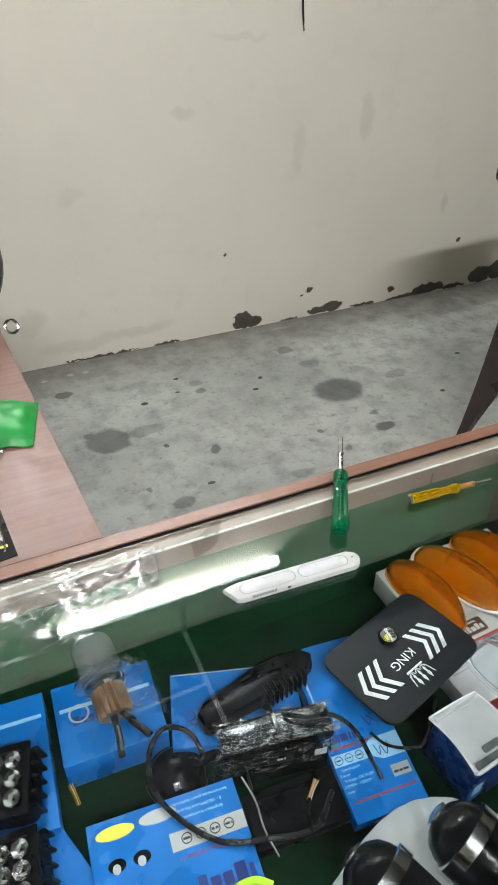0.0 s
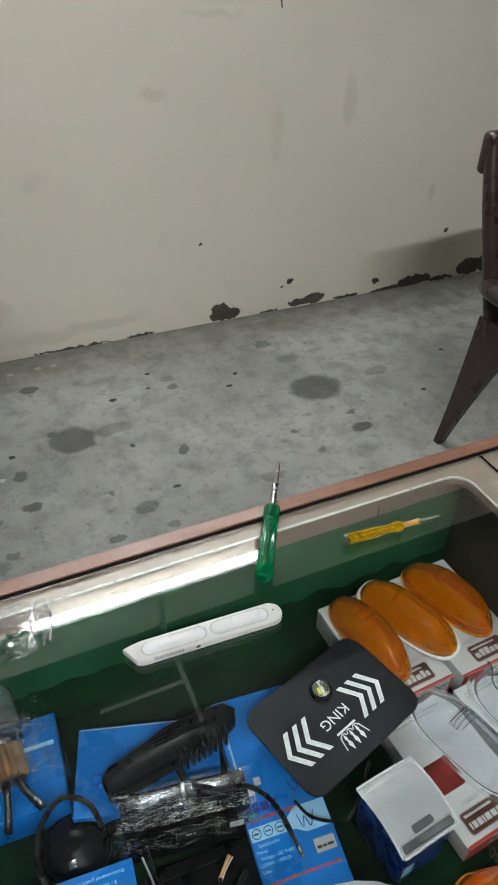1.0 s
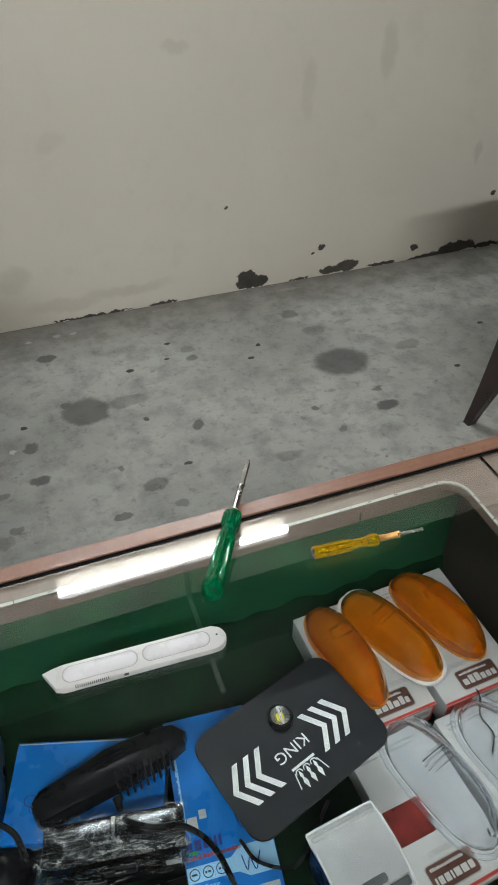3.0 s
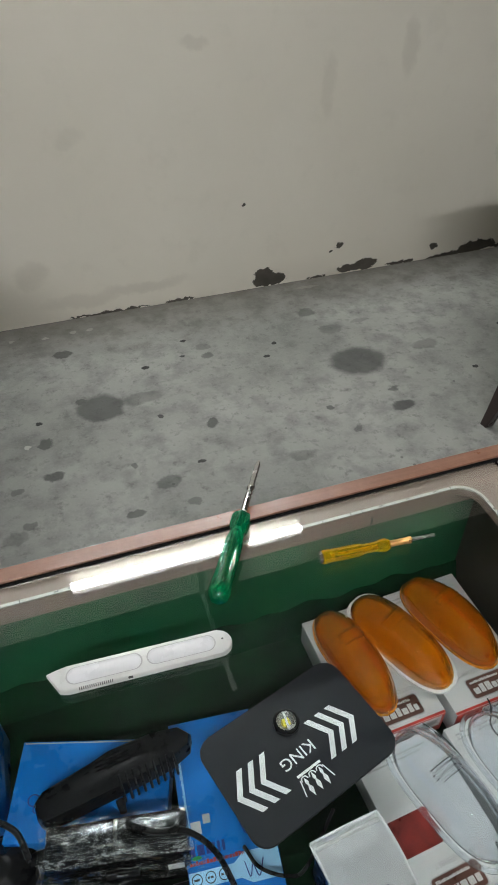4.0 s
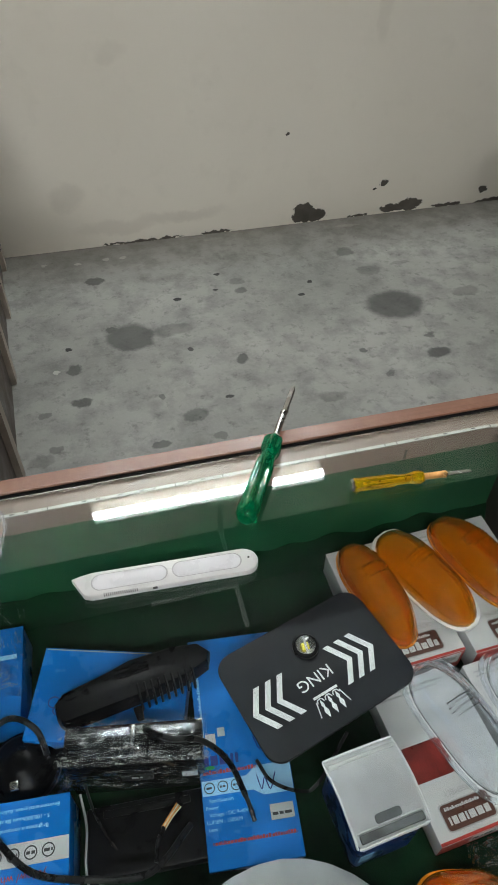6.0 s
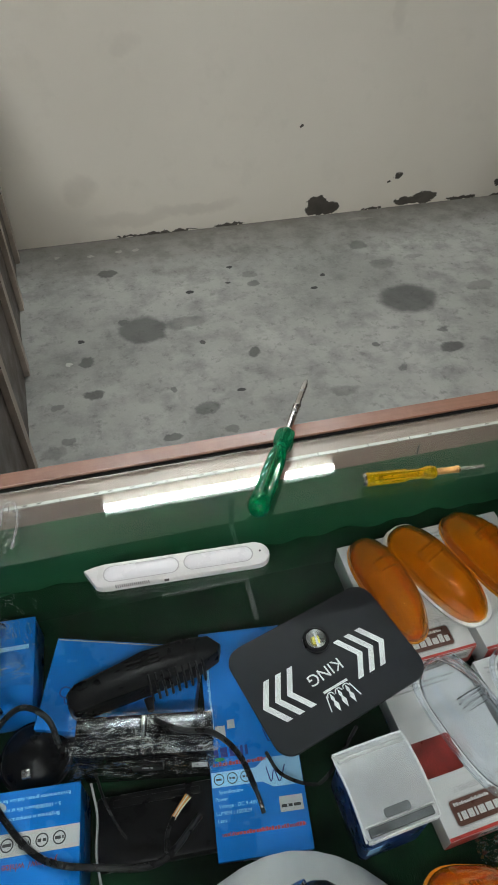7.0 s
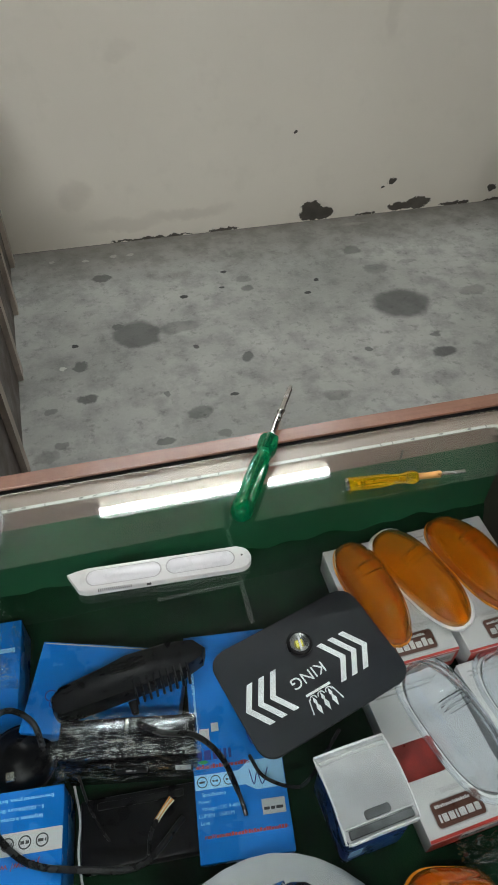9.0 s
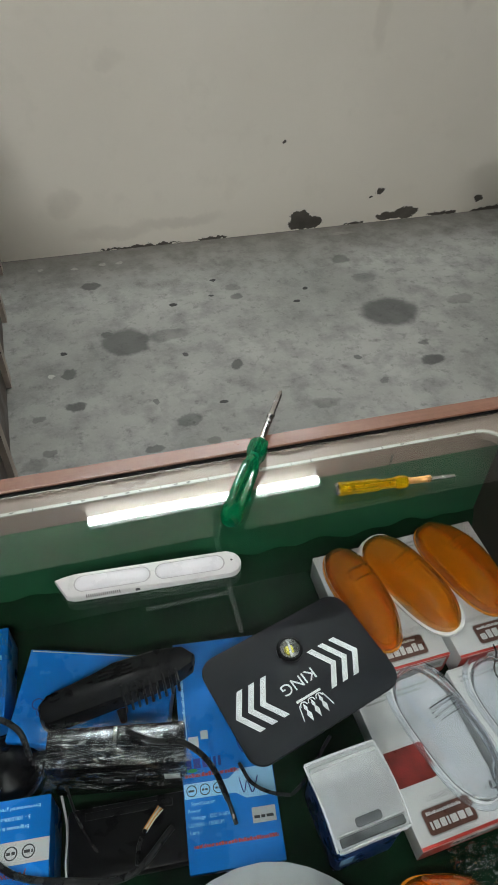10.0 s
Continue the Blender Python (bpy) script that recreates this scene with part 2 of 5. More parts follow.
M_POST = surface("dusty_beige_strip", (0.46, 0.40, 0.34), 0.5, vary=0.15, scale=20)
M_GREENWALL = surface("green_lining", (0.012, 0.068, 0.03), 0.55, vary=0.22, scale=9, grain=0.3, grain_scale=300, spec=0.25)
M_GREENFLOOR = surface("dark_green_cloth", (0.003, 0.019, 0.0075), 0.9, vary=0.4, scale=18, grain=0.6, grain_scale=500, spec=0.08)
M_SIDEWALL = surface("grey_brown_lining", (0.05, 0.044, 0.036), 0.5, vary=0.2, scale=10, spec=0.25)
M_GLASS, nt_, p_ = shader("counter_glass")
p_.inputs["Base Color"].default_value = (0.85, 0.905, 0.875, 1)
p_.inputs["Roughness"].default_value = 0.0
p_.inputs["Transmission Weight"].default_value = 1.0
p_.inputs["IOR"].default_value = 1.52
M_LED = surface("led_tape_white", (0.42, 0.42, 0.38), 0.5, vary=0.08, scale=60)
M_CHIP = surface("dark_component", (0.03, 0.03, 0.03), 0.4)
M_TUBE = glow("tube_light_on", (0.97, 1.0, 1.02), TUBE_POWER)
M_TUBE2 = glow("tube_light_behind", (0.99, 1.0, 1.0), TUBE2_POWER)
M_WHITE = surface("white_plastic", (0.62, 0.62, 0.61), 0.3, vary=0.04, scale=40, grain=0.03)
M_DIFF = surface("milky_diffuser", (0.68, 0.68, 0.70), 0.25, vary=0.03, scale=40, grain=0.0)
M_HOUSING = surface("dark_blue_plastic", (0.004, 0.03, 0.15), 0.3, vary=0.2)
M_WINDOW = surface("smoky_plastic", (0.10, 0.105, 0.11), 0.12, vary=0.5, scale=30, grain=0.0, spread=0.05)
M_GROOVE = surface("pale_grey_groove", (0.42, 0.42, 0.42), 0.5)
M_SLOT = surface("dark_slot", (0.06, 0.06, 0.06), 0.6)
M_GREENCLEAR = surface("green_clear_plastic", (0.0, 0.23, 0.085), 0.05, vary=0.15, scale=60, grain=0.03, trans=0.55, ior=1.46, spread=0.04)
M_YELLOWCLEAR = surface("yellow_clear_plastic", (0.85, 0.56, 0.006), 0.08, vary=0.12, scale=60, grain=0.03, trans=0.72, ior=1.46, spread=0.04)
M_STEEL = surface("bright_steel", (0.62, 0.61, 0.6), 0.22, 1.0, vary=0.1, scale=80)
M_GAPSHADE = surface("gap_shade_black", (0.006, 0.006, 0.006), 0.95, grain=0.0, spec=0.05)
M_BRASS = surface("brass_sleeve", (0.62, 0.33, 0.12), 0.32, 0.8, vary=0.15, scale=80)
M_ORANGE = surface("amber_lens", (0.72, 0.255, 0.004), 0.04, vary=0.08, scale=22, grain=0.0, trans=0.86, ior=1.5, coat=1.0, spread=0.02)
M_ORANGE2 = surface("amber_lens_base", (0.50, 0.19, 0.012), 0.25, vary=0.1, scale=50, grain=0.05)
M_CLEAR = surface("clear_lens", (0.82, 0.85, 0.895), 0.035, vary=0.02, scale=40, grain=0.0, trans=0.965, ior=1.52, spread=0.02)
M_DULLPLATE = surface("dull_reflector_plate", (0.50, 0.44, 0.34), 0.3, vary=0.14, scale=45, grain=0.1, grain_scale=90)
M_DARKMIRROR = surface("smoked_reflector", (0.16, 0.165, 0.18), 0.16, 1.0, vary=0.35, scale=35, grain=0.0, spread=0.08)
M_CARTON = surface("white_carton", (0.455, 0.452, 0.455), 0.45, vary=0.05, scale=30, grain=0.05)
M_RED = surface("red_print", (0.36, 0.03, 0.02), 0.4, vary=0.12, scale=30)
M_REDPIC = surface("red_lamp_picture", (0.16, 0.012, 0.009), 0.35, vary=0.75, scale=24)
M_BROWN = surface("dark_brown_print", (0.075, 0.025, 0.016), 0.35)
M_INK = surface("black_ink", (0.03, 0.03, 0.032), 0.5)
M_GREYINK = surface("grey_ink", (0.28, 0.28, 0.28), 0.5)
M_BLUE = surface("bright_blue_carton", (0.004, 0.138, 0.47), 0.3, vary=0.16, scale=14, grain=0.04, spec=0.35)
M_LIGHTBLUE = surface("pale_blue_print", (0.30, 0.55, 0.80), 0.35, vary=0.08, scale=30)
M_NAVY = surface("navy_print", (0.01, 0.02, 0.16), 0.4)
M_YELLOW = surface("yellow_print", (0.85, 0.72, 0.06), 0.4)
M_BLACK = surface("black_plastic", (0.005, 0.005, 0.006), 0.33, vary=0.3, scale=40, grain=0.15, spec=0.14)
M_BLACKGLOSS = surface("glossy_black", (0.006, 0.006, 0.007), 0.14, vary=0.2, scale=30, grain=0.03, spread=0.06, spec=0.4)
M_RUBBER = surface("charcoal_rubber", (0.011, 0.012, 0.016), 0.55, vary=0.25, scale=22, grain=0.3, grain_scale=350, spec=0.3)
M_PRINT = surface("white_screen_print", (0.72, 0.73, 0.74), 0.5, vary=0.08, scale=120)
M_CHAIR = surface("dark_brown_moulded_plastic", (0.04, 0.026, 0.024), 0.32, vary=0.2, scale=12, grain=0.08, grain_scale=200)
M_CABLE = surface("black_cable_sheath", (0.01, 0.01, 0.011), 0.28, vary=0.2, scale=60)
M_CHROME = surface("chrome", (0.7, 0.7, 0.7), 0.14, 1.0, vary=0.08, scale=40, spread=0.06)
M_FOAM = surface("white_foam_sheet", (0.80, 0.81, 0.82), 0.6, vary=0.06, scale=30, grain=0.4, grain_scale=120)
M_FILM = film("wrap_film", (0.97, 0.98, 0.985), 0.075, 60, 0.3)
M_SACHET = film("sachet_film", (0.95, 0.96, 0.955), 0.085, 40, 0.3)
M_COPPER = surface("copper_heat_sink", (0.30, 0.17, 0.09), 0.4, 0.7, vary=0.3, scale=60)
M_LIME = surface("lime_plastic", (0.45, 0.75, 0.03), 0.35)
M_GREENPACK = surface("green_packet", (0.01, 0.26, 0.045), 0.4, vary=0.25, scale=18, grain=0.2, grain_scale=60)
M_GREYPACK = surface("grey_packet", (0.26, 0.27, 0.26), 0.4, vary=0.2, scale=18, grain=0.2, grain_scale=60)
M_WIREW = surface("white_wire", (0.75, 0.72, 0.6), 0.4)
M_WIREO = surface("orange_wire", (0.75, 0.3, 0.05), 0.4)


# ---- mesh helpers ----
def link(name, bm, material, smooth=True):
    me = bpy.data.meshes.new(name)
    bm.to_mesh(me)
    bm.free()
    me.materials.append(material)
    if smooth:
        for poly in me.polygons:
            poly.use_smooth = not poly.select
        me.set_sharp_from_angle(angle=radians(32))
    return new(name, me)


def part(name, bm, material, parent, label="", smooth=True):
    ob = link(name, bm, material, smooth)
    ob.parent = parent
    return tagged(ob, label)


def thing(name, label, category, m=None, group="", kind=""):
    ob = new(name)
    ob.empty_display_size = 0.02
    if m is not None:
        ob.matrix_world = m
    return tagged(ob, label, category, group, kind)


def flat_faces(bm):
    """Marks the faces that lie square to an axis, to be shaded flat beside their rounded edges."""
    bm.normal_update()
    for f in bm.faces:
        f.select = max(abs(c) for c in f.normal) > 0.9995


def box(x0, x1, y0, y1, z0, z1, bevel=0.0, seg=2, bm=None):
    bm = bm or bmesh.new()
    made = bmesh.ops.create_cube(bm, size=1.0, matrix=Matrix.Translation(((x0 + x1) / 2, (y0 + y1) / 2, (z0 + z1) / 2)) @ Matrix.Diagonal((x1 - x0, y1 - y0, z1 - z0, 1)))
    if bevel:
        edges = list({e for v in made["verts"] for e in v.link_edges})
        bmesh.ops.bevel(bm, geom=edges, offset=bevel, segments=seg, profile=0.5, affect="EDGES")
    flat_faces(bm)
    return bm


def cone(r1, r2, h, m=Matrix(), seg=32, bm=None, caps=True):
    bm = bm or bmesh.new()
    bmesh.ops.create_cone(bm, cap_ends=caps, segments=seg, radius1=r1, radius2=r2, depth=h, matrix=m @ Matrix.Translation((0, 0, h / 2)))
    return bm


def lathe(profile, seg=40, m=Matrix(), bm=None):
    """Turned body: profile of (radius, height) from bottom to top."""
    bm = bm or bmesh.new()
    rings = []
    for r, z in profile:
        if r < 1e-6:
            rings.append([bm.verts.new(m @ Vector((0, 0, z)))])
        else:
            rings.append([bm.verts.new(m @ Vector((r * math.cos(2 * math.pi * k / seg), r * math.sin(2 * math.pi * k / seg), z))) for k in range(seg)])
    for a, b in zip(rings, rings[1:]):
        for k in range(seg):
            k2 = (k + 1) % seg
            quad = [a[k % len(a)], a[k2 % len(a)], b[k2 % len(b)], b[k % len(b)]]
            quad = list(dict.fromkeys(quad))
            if len(quad) > 2:
                bm.faces.new(quad)
    return bm


def prism(outline, z0, z1, bevel=0.0, bm=None):
    bm = bm or bmesh.new()
    low = [bm.verts.new((x, y, z0)) for x, y in outline]
    high = [bm.verts.new((x, y, z1)) for x, y in outline]
    n = len(outline)
    bm.faces.new(low[::-1])
    top = bm.faces.new(high)
    for k in range(n):
        bm.faces.new((low[k], low[(k + 1) % n], high[(k + 1) % n], high[k]))
    if bevel:
        bmesh.ops.bevel(bm, geom=list(top.edges), offset=bevel, segments=2, profile=0.5, affect="EDGES")
    flat_faces(bm)
    return bm


def rounded(w, h, r, seg=6, cx=0.0, cy=0.0):
    pts = []
    for sx, sy, a0 in ((1, 1, 0), (-1, 1, 90), (-1, -1, 180), (1, -1, 270)):
        for k in range(seg + 1):
            a = radians(a0 + 90 * k / seg)
            pts.append((cx + sx * (w / 2 - r) + r * math.cos(a), cy + sy * (h / 2 - r) + r * math.sin(a)))
    return pts


def spline(points, steps=8):
    pts = [Vector(p) for p in points]
    pts = [pts[0] * 2 - pts[1], *pts, pts[-1] * 2 - pts[-2]]
    out = []
    for k in range(1, len(pts) - 2):
        a, b, c, d = pts[k - 1:k + 3]
        for s in range(steps):
            t = s / steps
            out.append(0.5 * (2 * b + (c - a) * t + (2 * a - 5 * b + 4 * c - d) * t * t + (3 * b - a - 3 * c + d) * t ** 3))
    return [*out, pts[-2]]


def sweep(points, radius, seg=10, steps=8, bm=None, taper=None):
    bm = bm or bmesh.new()
    line = spline(points, steps) if steps > 1 else [Vector(p) for p in points]
    rings, side = [], None
    for k, p in enumerate(line):
        d = (line[min(k + 1, len(line) - 1)] - line[max(k - 1, 0)]).normalized()
        side = (side - d * side.dot(d)).normalized() if side else d.orthogonal().normalized()
        up = d.cross(side)
        r = radius * (taper(k / (len(line) - 1)) if taper else 1)
        rings.append([bm.verts.new(p + r * (math.cos(2 * math.pi * j / seg) * side + math.sin(2 * math.pi * j / seg) * up)) for j in range(seg)])
    for a, b in zip(rings, rings[1:]):
        for j in range(seg):
            bm.faces.new((a[j], a[(j + 1) % seg], b[(j + 1) % seg], b[j]))
    bm.faces.new(rings[0][::-1])
    bm.faces.new(rings[-1])
    return bm


def sheet(w, d, nx, ny, height, thick=0.0, bm=None):
    """A grid surface over w x d with height(u, v), u and v from -1 to 1; thick closes it below."""
    bm = bm or bmesh.new()
    def grid(dz):
        return [[bm.verts.new((w / 2 * (2 * i / nx - 1), d / 2 * (2 * j / ny - 1), height(2 * i / nx - 1, 2 * j / ny - 1) - dz)) for i in range(nx + 1)] for j in range(ny + 1)]
    top = grid(0)
    for j in range(ny):
        for i in range(nx):
            bm.faces.new((top[j][i], top[j][i + 1], top[j + 1][i + 1], top[j + 1][i]))
    if thick:
        low = grid(thick)
        for j in range(ny):
            for i in range(nx):
                bm.faces.new((low[j][i], low[j + 1][i], low[j + 1][i + 1], low[j][i + 1]))
        ring = [(j, 0) for j in range(ny)] + [(ny, i) for i in range(nx)] + [(j, nx) for j in range(ny, 0, -1)] + [(0, i) for i in range(nx, 0, -1)]
        for a, b in zip(ring, ring[1:] + ring[:1]):
            bm.faces.new((top[a[0]][a[1]], top[b[0]][b[1]], low[b[0]][b[1]], low[a[0]][a[1]]))
    return bm


def lettering(word, size, material, parent, m, name="lettering", label="", bold=0.0):
    cu = bpy.data.curves.new(name, "FONT")
    cu.body, cu.size, cu.align_x, cu.align_y, cu.extrude, cu.offset = word, size, "CENTER", "CENTER", 0.0002, bold
    tmp = bpy.data.objects.new(name, cu)
    me = bpy.data.meshes.new_from_object(tmp)
    bpy.data.objects.remove(tmp)
    me.materials.clear()
    me.materials.append(material)
    ob = new(name, me)
    ob.parent = parent
    ob.matrix_local = m
    return tagged(ob, label)


def bars(x0, x1, y, z, height, seed, bm=None, gap=0.25, letters=False):
    """A line of unreadable small print, as short bars, or as letter-sized blocks."""
    bm = bm or bmesh.new()
    rnd = random.Random(seed)
    x = x0
    while x < x1 - height * 0.3:
        w = min(height * (rnd.choice((0.22, 0.55, 0.6, 0.7)) if letters else rnd.uniform(1.0, 4.5)), x1 - x)
        h = height * (rnd.choice((1, 0.72, 0.72)) if letters else 1)
        box(x, x + w, y - height / 2, y - height / 2 + h, z, z + 0.0004, bm=bm)
        x += w + height * (0.16 if letters else gap * 2)
    return bm


# ---- the room ----
def room():
    tagged(link("floor", box(-1.6, 5.2, -1.8, WALL_Y + 0.2, -0.15, 0.0), M_FLOOR, False), "stained grey concrete floor with dark oil spots", "floor", kind="structure")
    tagged(link("wall_north", box(-1.6, 5.2, WALL_Y, WALL_Y + 0.2, 0.0, CEIL_Z), M_WALL, False), "cream painted wall with flaking paint along its foot", "wall", kind="structure")
    # closing walls out of view, darkened to hold back bounced light
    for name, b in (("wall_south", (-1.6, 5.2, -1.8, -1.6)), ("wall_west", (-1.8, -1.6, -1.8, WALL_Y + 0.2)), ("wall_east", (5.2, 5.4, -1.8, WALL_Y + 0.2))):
        tagged(link(name, box(*b, 0.0, CEIL_Z), M_WALLP, False), "plain unseen wall of the shop, coloured dark to lessen bounced light", "wall", kind="structure")
    tagged(link("ceiling", box(-1.8, 5.4, -1.8, WALL_Y + 0.2, CEIL_Z, CEIL_Z + 0.15), M_CEIL, False), "concrete ceiling slab, coloured dark to keep its reflection faint", "ceiling", kind="structure")


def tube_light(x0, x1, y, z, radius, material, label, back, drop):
    """A tube in front of, or below, its white batten, or above one added as a shade. back: the batten's y range, drop:
    its z range, both from the tube.
    """
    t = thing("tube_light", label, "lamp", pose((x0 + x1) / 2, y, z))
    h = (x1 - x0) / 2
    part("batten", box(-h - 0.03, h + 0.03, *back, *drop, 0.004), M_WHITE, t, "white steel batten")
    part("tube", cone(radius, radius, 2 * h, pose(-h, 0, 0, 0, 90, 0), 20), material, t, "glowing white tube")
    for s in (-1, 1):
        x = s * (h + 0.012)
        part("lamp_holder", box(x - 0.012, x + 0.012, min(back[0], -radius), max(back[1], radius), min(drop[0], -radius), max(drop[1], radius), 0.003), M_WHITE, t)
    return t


room()
tube_light(0.80, 2.28, WALL_Y - 0.06, 3.60, 0.024, M_TUBE, "lit white fluorescent tube light on the cream wall", (-0.035, 0.058), (0.03, 0.065))
# unseen batten added below this tube to cut its steep light on the counter
hung = tube_light(0.0, 1.48, -0.5, 3.70, 0.028, M_TUBE2, "lit white fluorescent tube light above an added shading batten", (-0.06, 0.052), (-0.12, -0.075))
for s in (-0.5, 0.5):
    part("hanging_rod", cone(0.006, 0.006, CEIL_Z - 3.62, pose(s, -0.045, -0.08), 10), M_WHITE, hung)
rod = thing("conduit_pipe", "grey plastic wiring pipe from tube light to ceiling", "conduit", pose(1.6, WALL_Y - 0.03, 3.66))
part("pipe", cone(0.019, 0.019, CEIL_Z - 3.66, Matrix(), 14), M_GREYINK, rod)
part("junction_disc", cone(0.05, 0.045, 0.03, pose(0, 0, 0.02, 90, 0, 0), 24), M_WHITE, rod)
run = thing("conduit_pipe", "grey plastic wiring pipe along the ceiling", "conduit", pose(1.6, 3.4, CEIL_Z - 0.02))
part("pipe", cone(0.016, 0.016, 0.72, pose(0, 0.40, 0, 90, 0, 0), 14), M_WHITE, run)
part("pipe", cone(0.012, 0.012, 0.55, pose(0, -0.03, 0, 0, -90, 0), 14), M_WHITE, run)
swag = tagged(link("wall_cable", sweep([(0.95, WALL_Y - 0.02, 3.26), (1.02, WALL_Y - 0.03, 3.36), (1.15, WALL_Y - 0.03, 3.36), (1.27, WALL_Y - 0.03, 3.30), (1.38, WALL_Y - 0.02, 3.2)], 0.014, 8, 6, taper=lambda q: 1 + 0.5 * math.sin(40 * q)), M_CABLE), "dark knotted cable sagging on the upper wall", "cable")
pen = tagged(link("wall_bracket", prism([(0, 0), (0.2, -0.14), (0.17, 0.06), (0.02, 0.16)], 0.0, 0.02), M_BLACK), "black sheet bracket fixed high on the wall", "bracket")
pen.matrix_world = pose(1.69, WALL_Y - 0.001, 3.25, 90, 0, 0)
cord = tagged(link("hanging_cord", sweep([(2.285, WALL_Y - 0.012, 2.6), (2.275, WALL_Y - 0.012, 1.8), (2.272, WALL_Y - 0.014, 1.45), (2.287, WALL_Y - 0.012, 1.31)], 0.0045, 8, 6, taper=lambda s: 1 if s < 0.9 else 0.5), M_CABLE),
              "thin black cord hanging down the cream wall", "cord")
part("wall_hook", cone(0.012, 0.006, 0.03, pose(2.285, WALL_Y, 2.6, 90, 0, 0), 14), M_STEEL, cord)


# ---- display counter ----
X0, X1, NEAR_Y = 0.30, 1.553, 1.06     # opening of the glass compartment
counter = thing("display_counter", "brown laminate shop counter with glass top and green-lined case", "counter", pose(0, 0, 0))
part("front_panel", box(-0.3, 2.6, 1.702, EDGE_Y - 0.003, 0.0, 0.895), M_PANEL, counter, "dark brown laminate panel")
part("edge_lip", box(-0.3, 2.6, 1.690, EDGE_Y, 0.895, TOP_Z + 0.002, 0.0012, 1), M_LIP, counter, "reddish-brown wooden edge strip", False)
# black strip laid into the open gap, in place of its shade
part("gap_shade_strip", box(-0.3, 2.6, 1.6855, 1.6897, 0.897, 0.9192), M_GAPSHADE, counter, "black strip for the shade in the gap")
part("back_lining", box(X0 - 0.04, 1.606, 1.690, 1.702, CASE_Z - 0.02, 0.885), M_GREENWALL, counter, "green lining")
part("upper_rail", box(X0 - 0.04, 1.606, 1.680, 1.690, 0.852, 0.896), M_FRAME, counter, "grey-brown rail")
part("rail_joint", box(1.417, 1.4195, 1.6785, 1.6805, 0.852, 0.896), M_CHIP, counter, "dark butt joint of the rail")
part("side_lining", box(1.596, 1.606, 1.05, 1.690, CASE_Z, 0.895), M_SIDEWALL, counter, "grey-brown lining")
part("side_lining", box(X0 - 0.05, X0 - 0.04, 1.05, 1.690, CASE_Z, 0.895), M_SIDEWALL, counter, "grey-brown lining")
part("near_panel", box(-0.3, 2.6, 0.98, 1.0, 0.0, 0.895), M_PANEL, counter)
part("side_lining", box(2.58, 2.6, 1.0, 1.69, 0.0, 0.895), M_PANEL, counter)


def frame_with_hole(x0, x1, y0, y1, hx0, hx1, hy0, hy1, r, z0, z1):
    """A flat board with a rounded opening."""
    bm = bmesh.new()
    n = 8
    inner = rounded(hx1 - hx0, hy1 - hy0, r, n, (hx0 + hx1) / 2, (hy0 + hy1) / 2)
    corner = [(x1, y1)] * (n + 1) + [(x0, y1)] * (n + 1) + [(x0, y0)] * (n + 1) + [(x1, y0)] * (n + 1)
    v = {}
    def vert(x, y, z):
        key = (round(x, 5), round(y, 5), z)
        if key not in v:
            v[key] = bm.verts.new((x, y, z))
        return v[key]
    m = len(inner)
    for k in range(m):
        a, b, c, d = inner[k], inner[(k + 1) % m], corner[(k + 1) % m], corner[k]
        for z, flip in ((z1, True), (z0, False)):
            loop = list(dict.fromkeys([vert(*p, z) for p in (a, b, c, d)]))
            bm.faces.new(loop[::-1] if flip else loop)
        bm.faces.new([vert(*a, z0), vert(*b, z0), vert(*b, z1), vert(*a, z1)])
    outer = [(x0, y0), (x1, y0), (x1, y1), (x0, y1)]
    for a, b in zip(outer, outer[1:] + outer[:1]):
        bm.faces.new([vert(*a, z0), vert(*b, z0), vert(*b, z1), vert(*a, z1)])
    bmesh.ops.recalc_face_normals(bm, faces=bm.faces)
    return bm


def led_strip(hx0, hx1, hy0, hy1, r, z):
    """White LED tape round the opening, with its small dark components."""
    path = [Vector((x, y, z)) for x, y in rounded(hx1 - hx0, hy1 - hy0, r, 6, (hx0 + hx1) / 2, (hy0 + hy1) / 2)]
    inner = [(p.x, p.y) for p in path]
    outer = rounded(hx1 - hx0 + 0.0084, hy1 - hy0 + 0.0084, r + 0.0042, 6, (hx0 + hx1) / 2, (hy0 + hy1) / 2)
    bm = bmesh.new()
    n = len(inner)
    rows = [[bm.verts.new((*p, zz)) for p in ring] for ring, zz in ((inner, z - 0.003), (inner, z), (outer, z), (outer, z - 0.003))]
    for a, b in zip(rows, rows[1:] + rows[:1]):
        for k in range(n):
            bm.faces.new((a[k], a[(k + 1) % n], b[(k + 1) % n], b[k]))
    bmesh.ops.recalc_face_normals(bm, faces=bm.faces)
    strip = part("led_strip", bm, M_LED, counter, "unlit white led tape", False)
    rnd, dark = random.Random(5), bmesh.new()
    x = hx0 + 0.03
    while x < hx1 - r:
        w = rnd.choice((0.0012, 0.0012, 0.005, 0.003))
        y = hy1 + 0.0021
        box(x, x + w, y - (0.0022 if w < 0.002 else 0.0009), y + (0.0022 if w < 0.002 else 0.0009), z, z + 0.0006, bm=dark)
        x += rnd.choice((0.016, 0.026, 0.04))
    y = hy0 + 0.05
    while y < hy1 - r:
        box(hx1 + 0.0008, hx1 + 0.0036, y, y + rnd.choice((0.0015, 0.003)), z, z + 0.0006, bm=dark)
        y += rnd.choice((0.014, 0.02, 0.03))
    tagged(part("component", dark, M_CHIP, strip, "tiny dark components", False), kind="stuff")


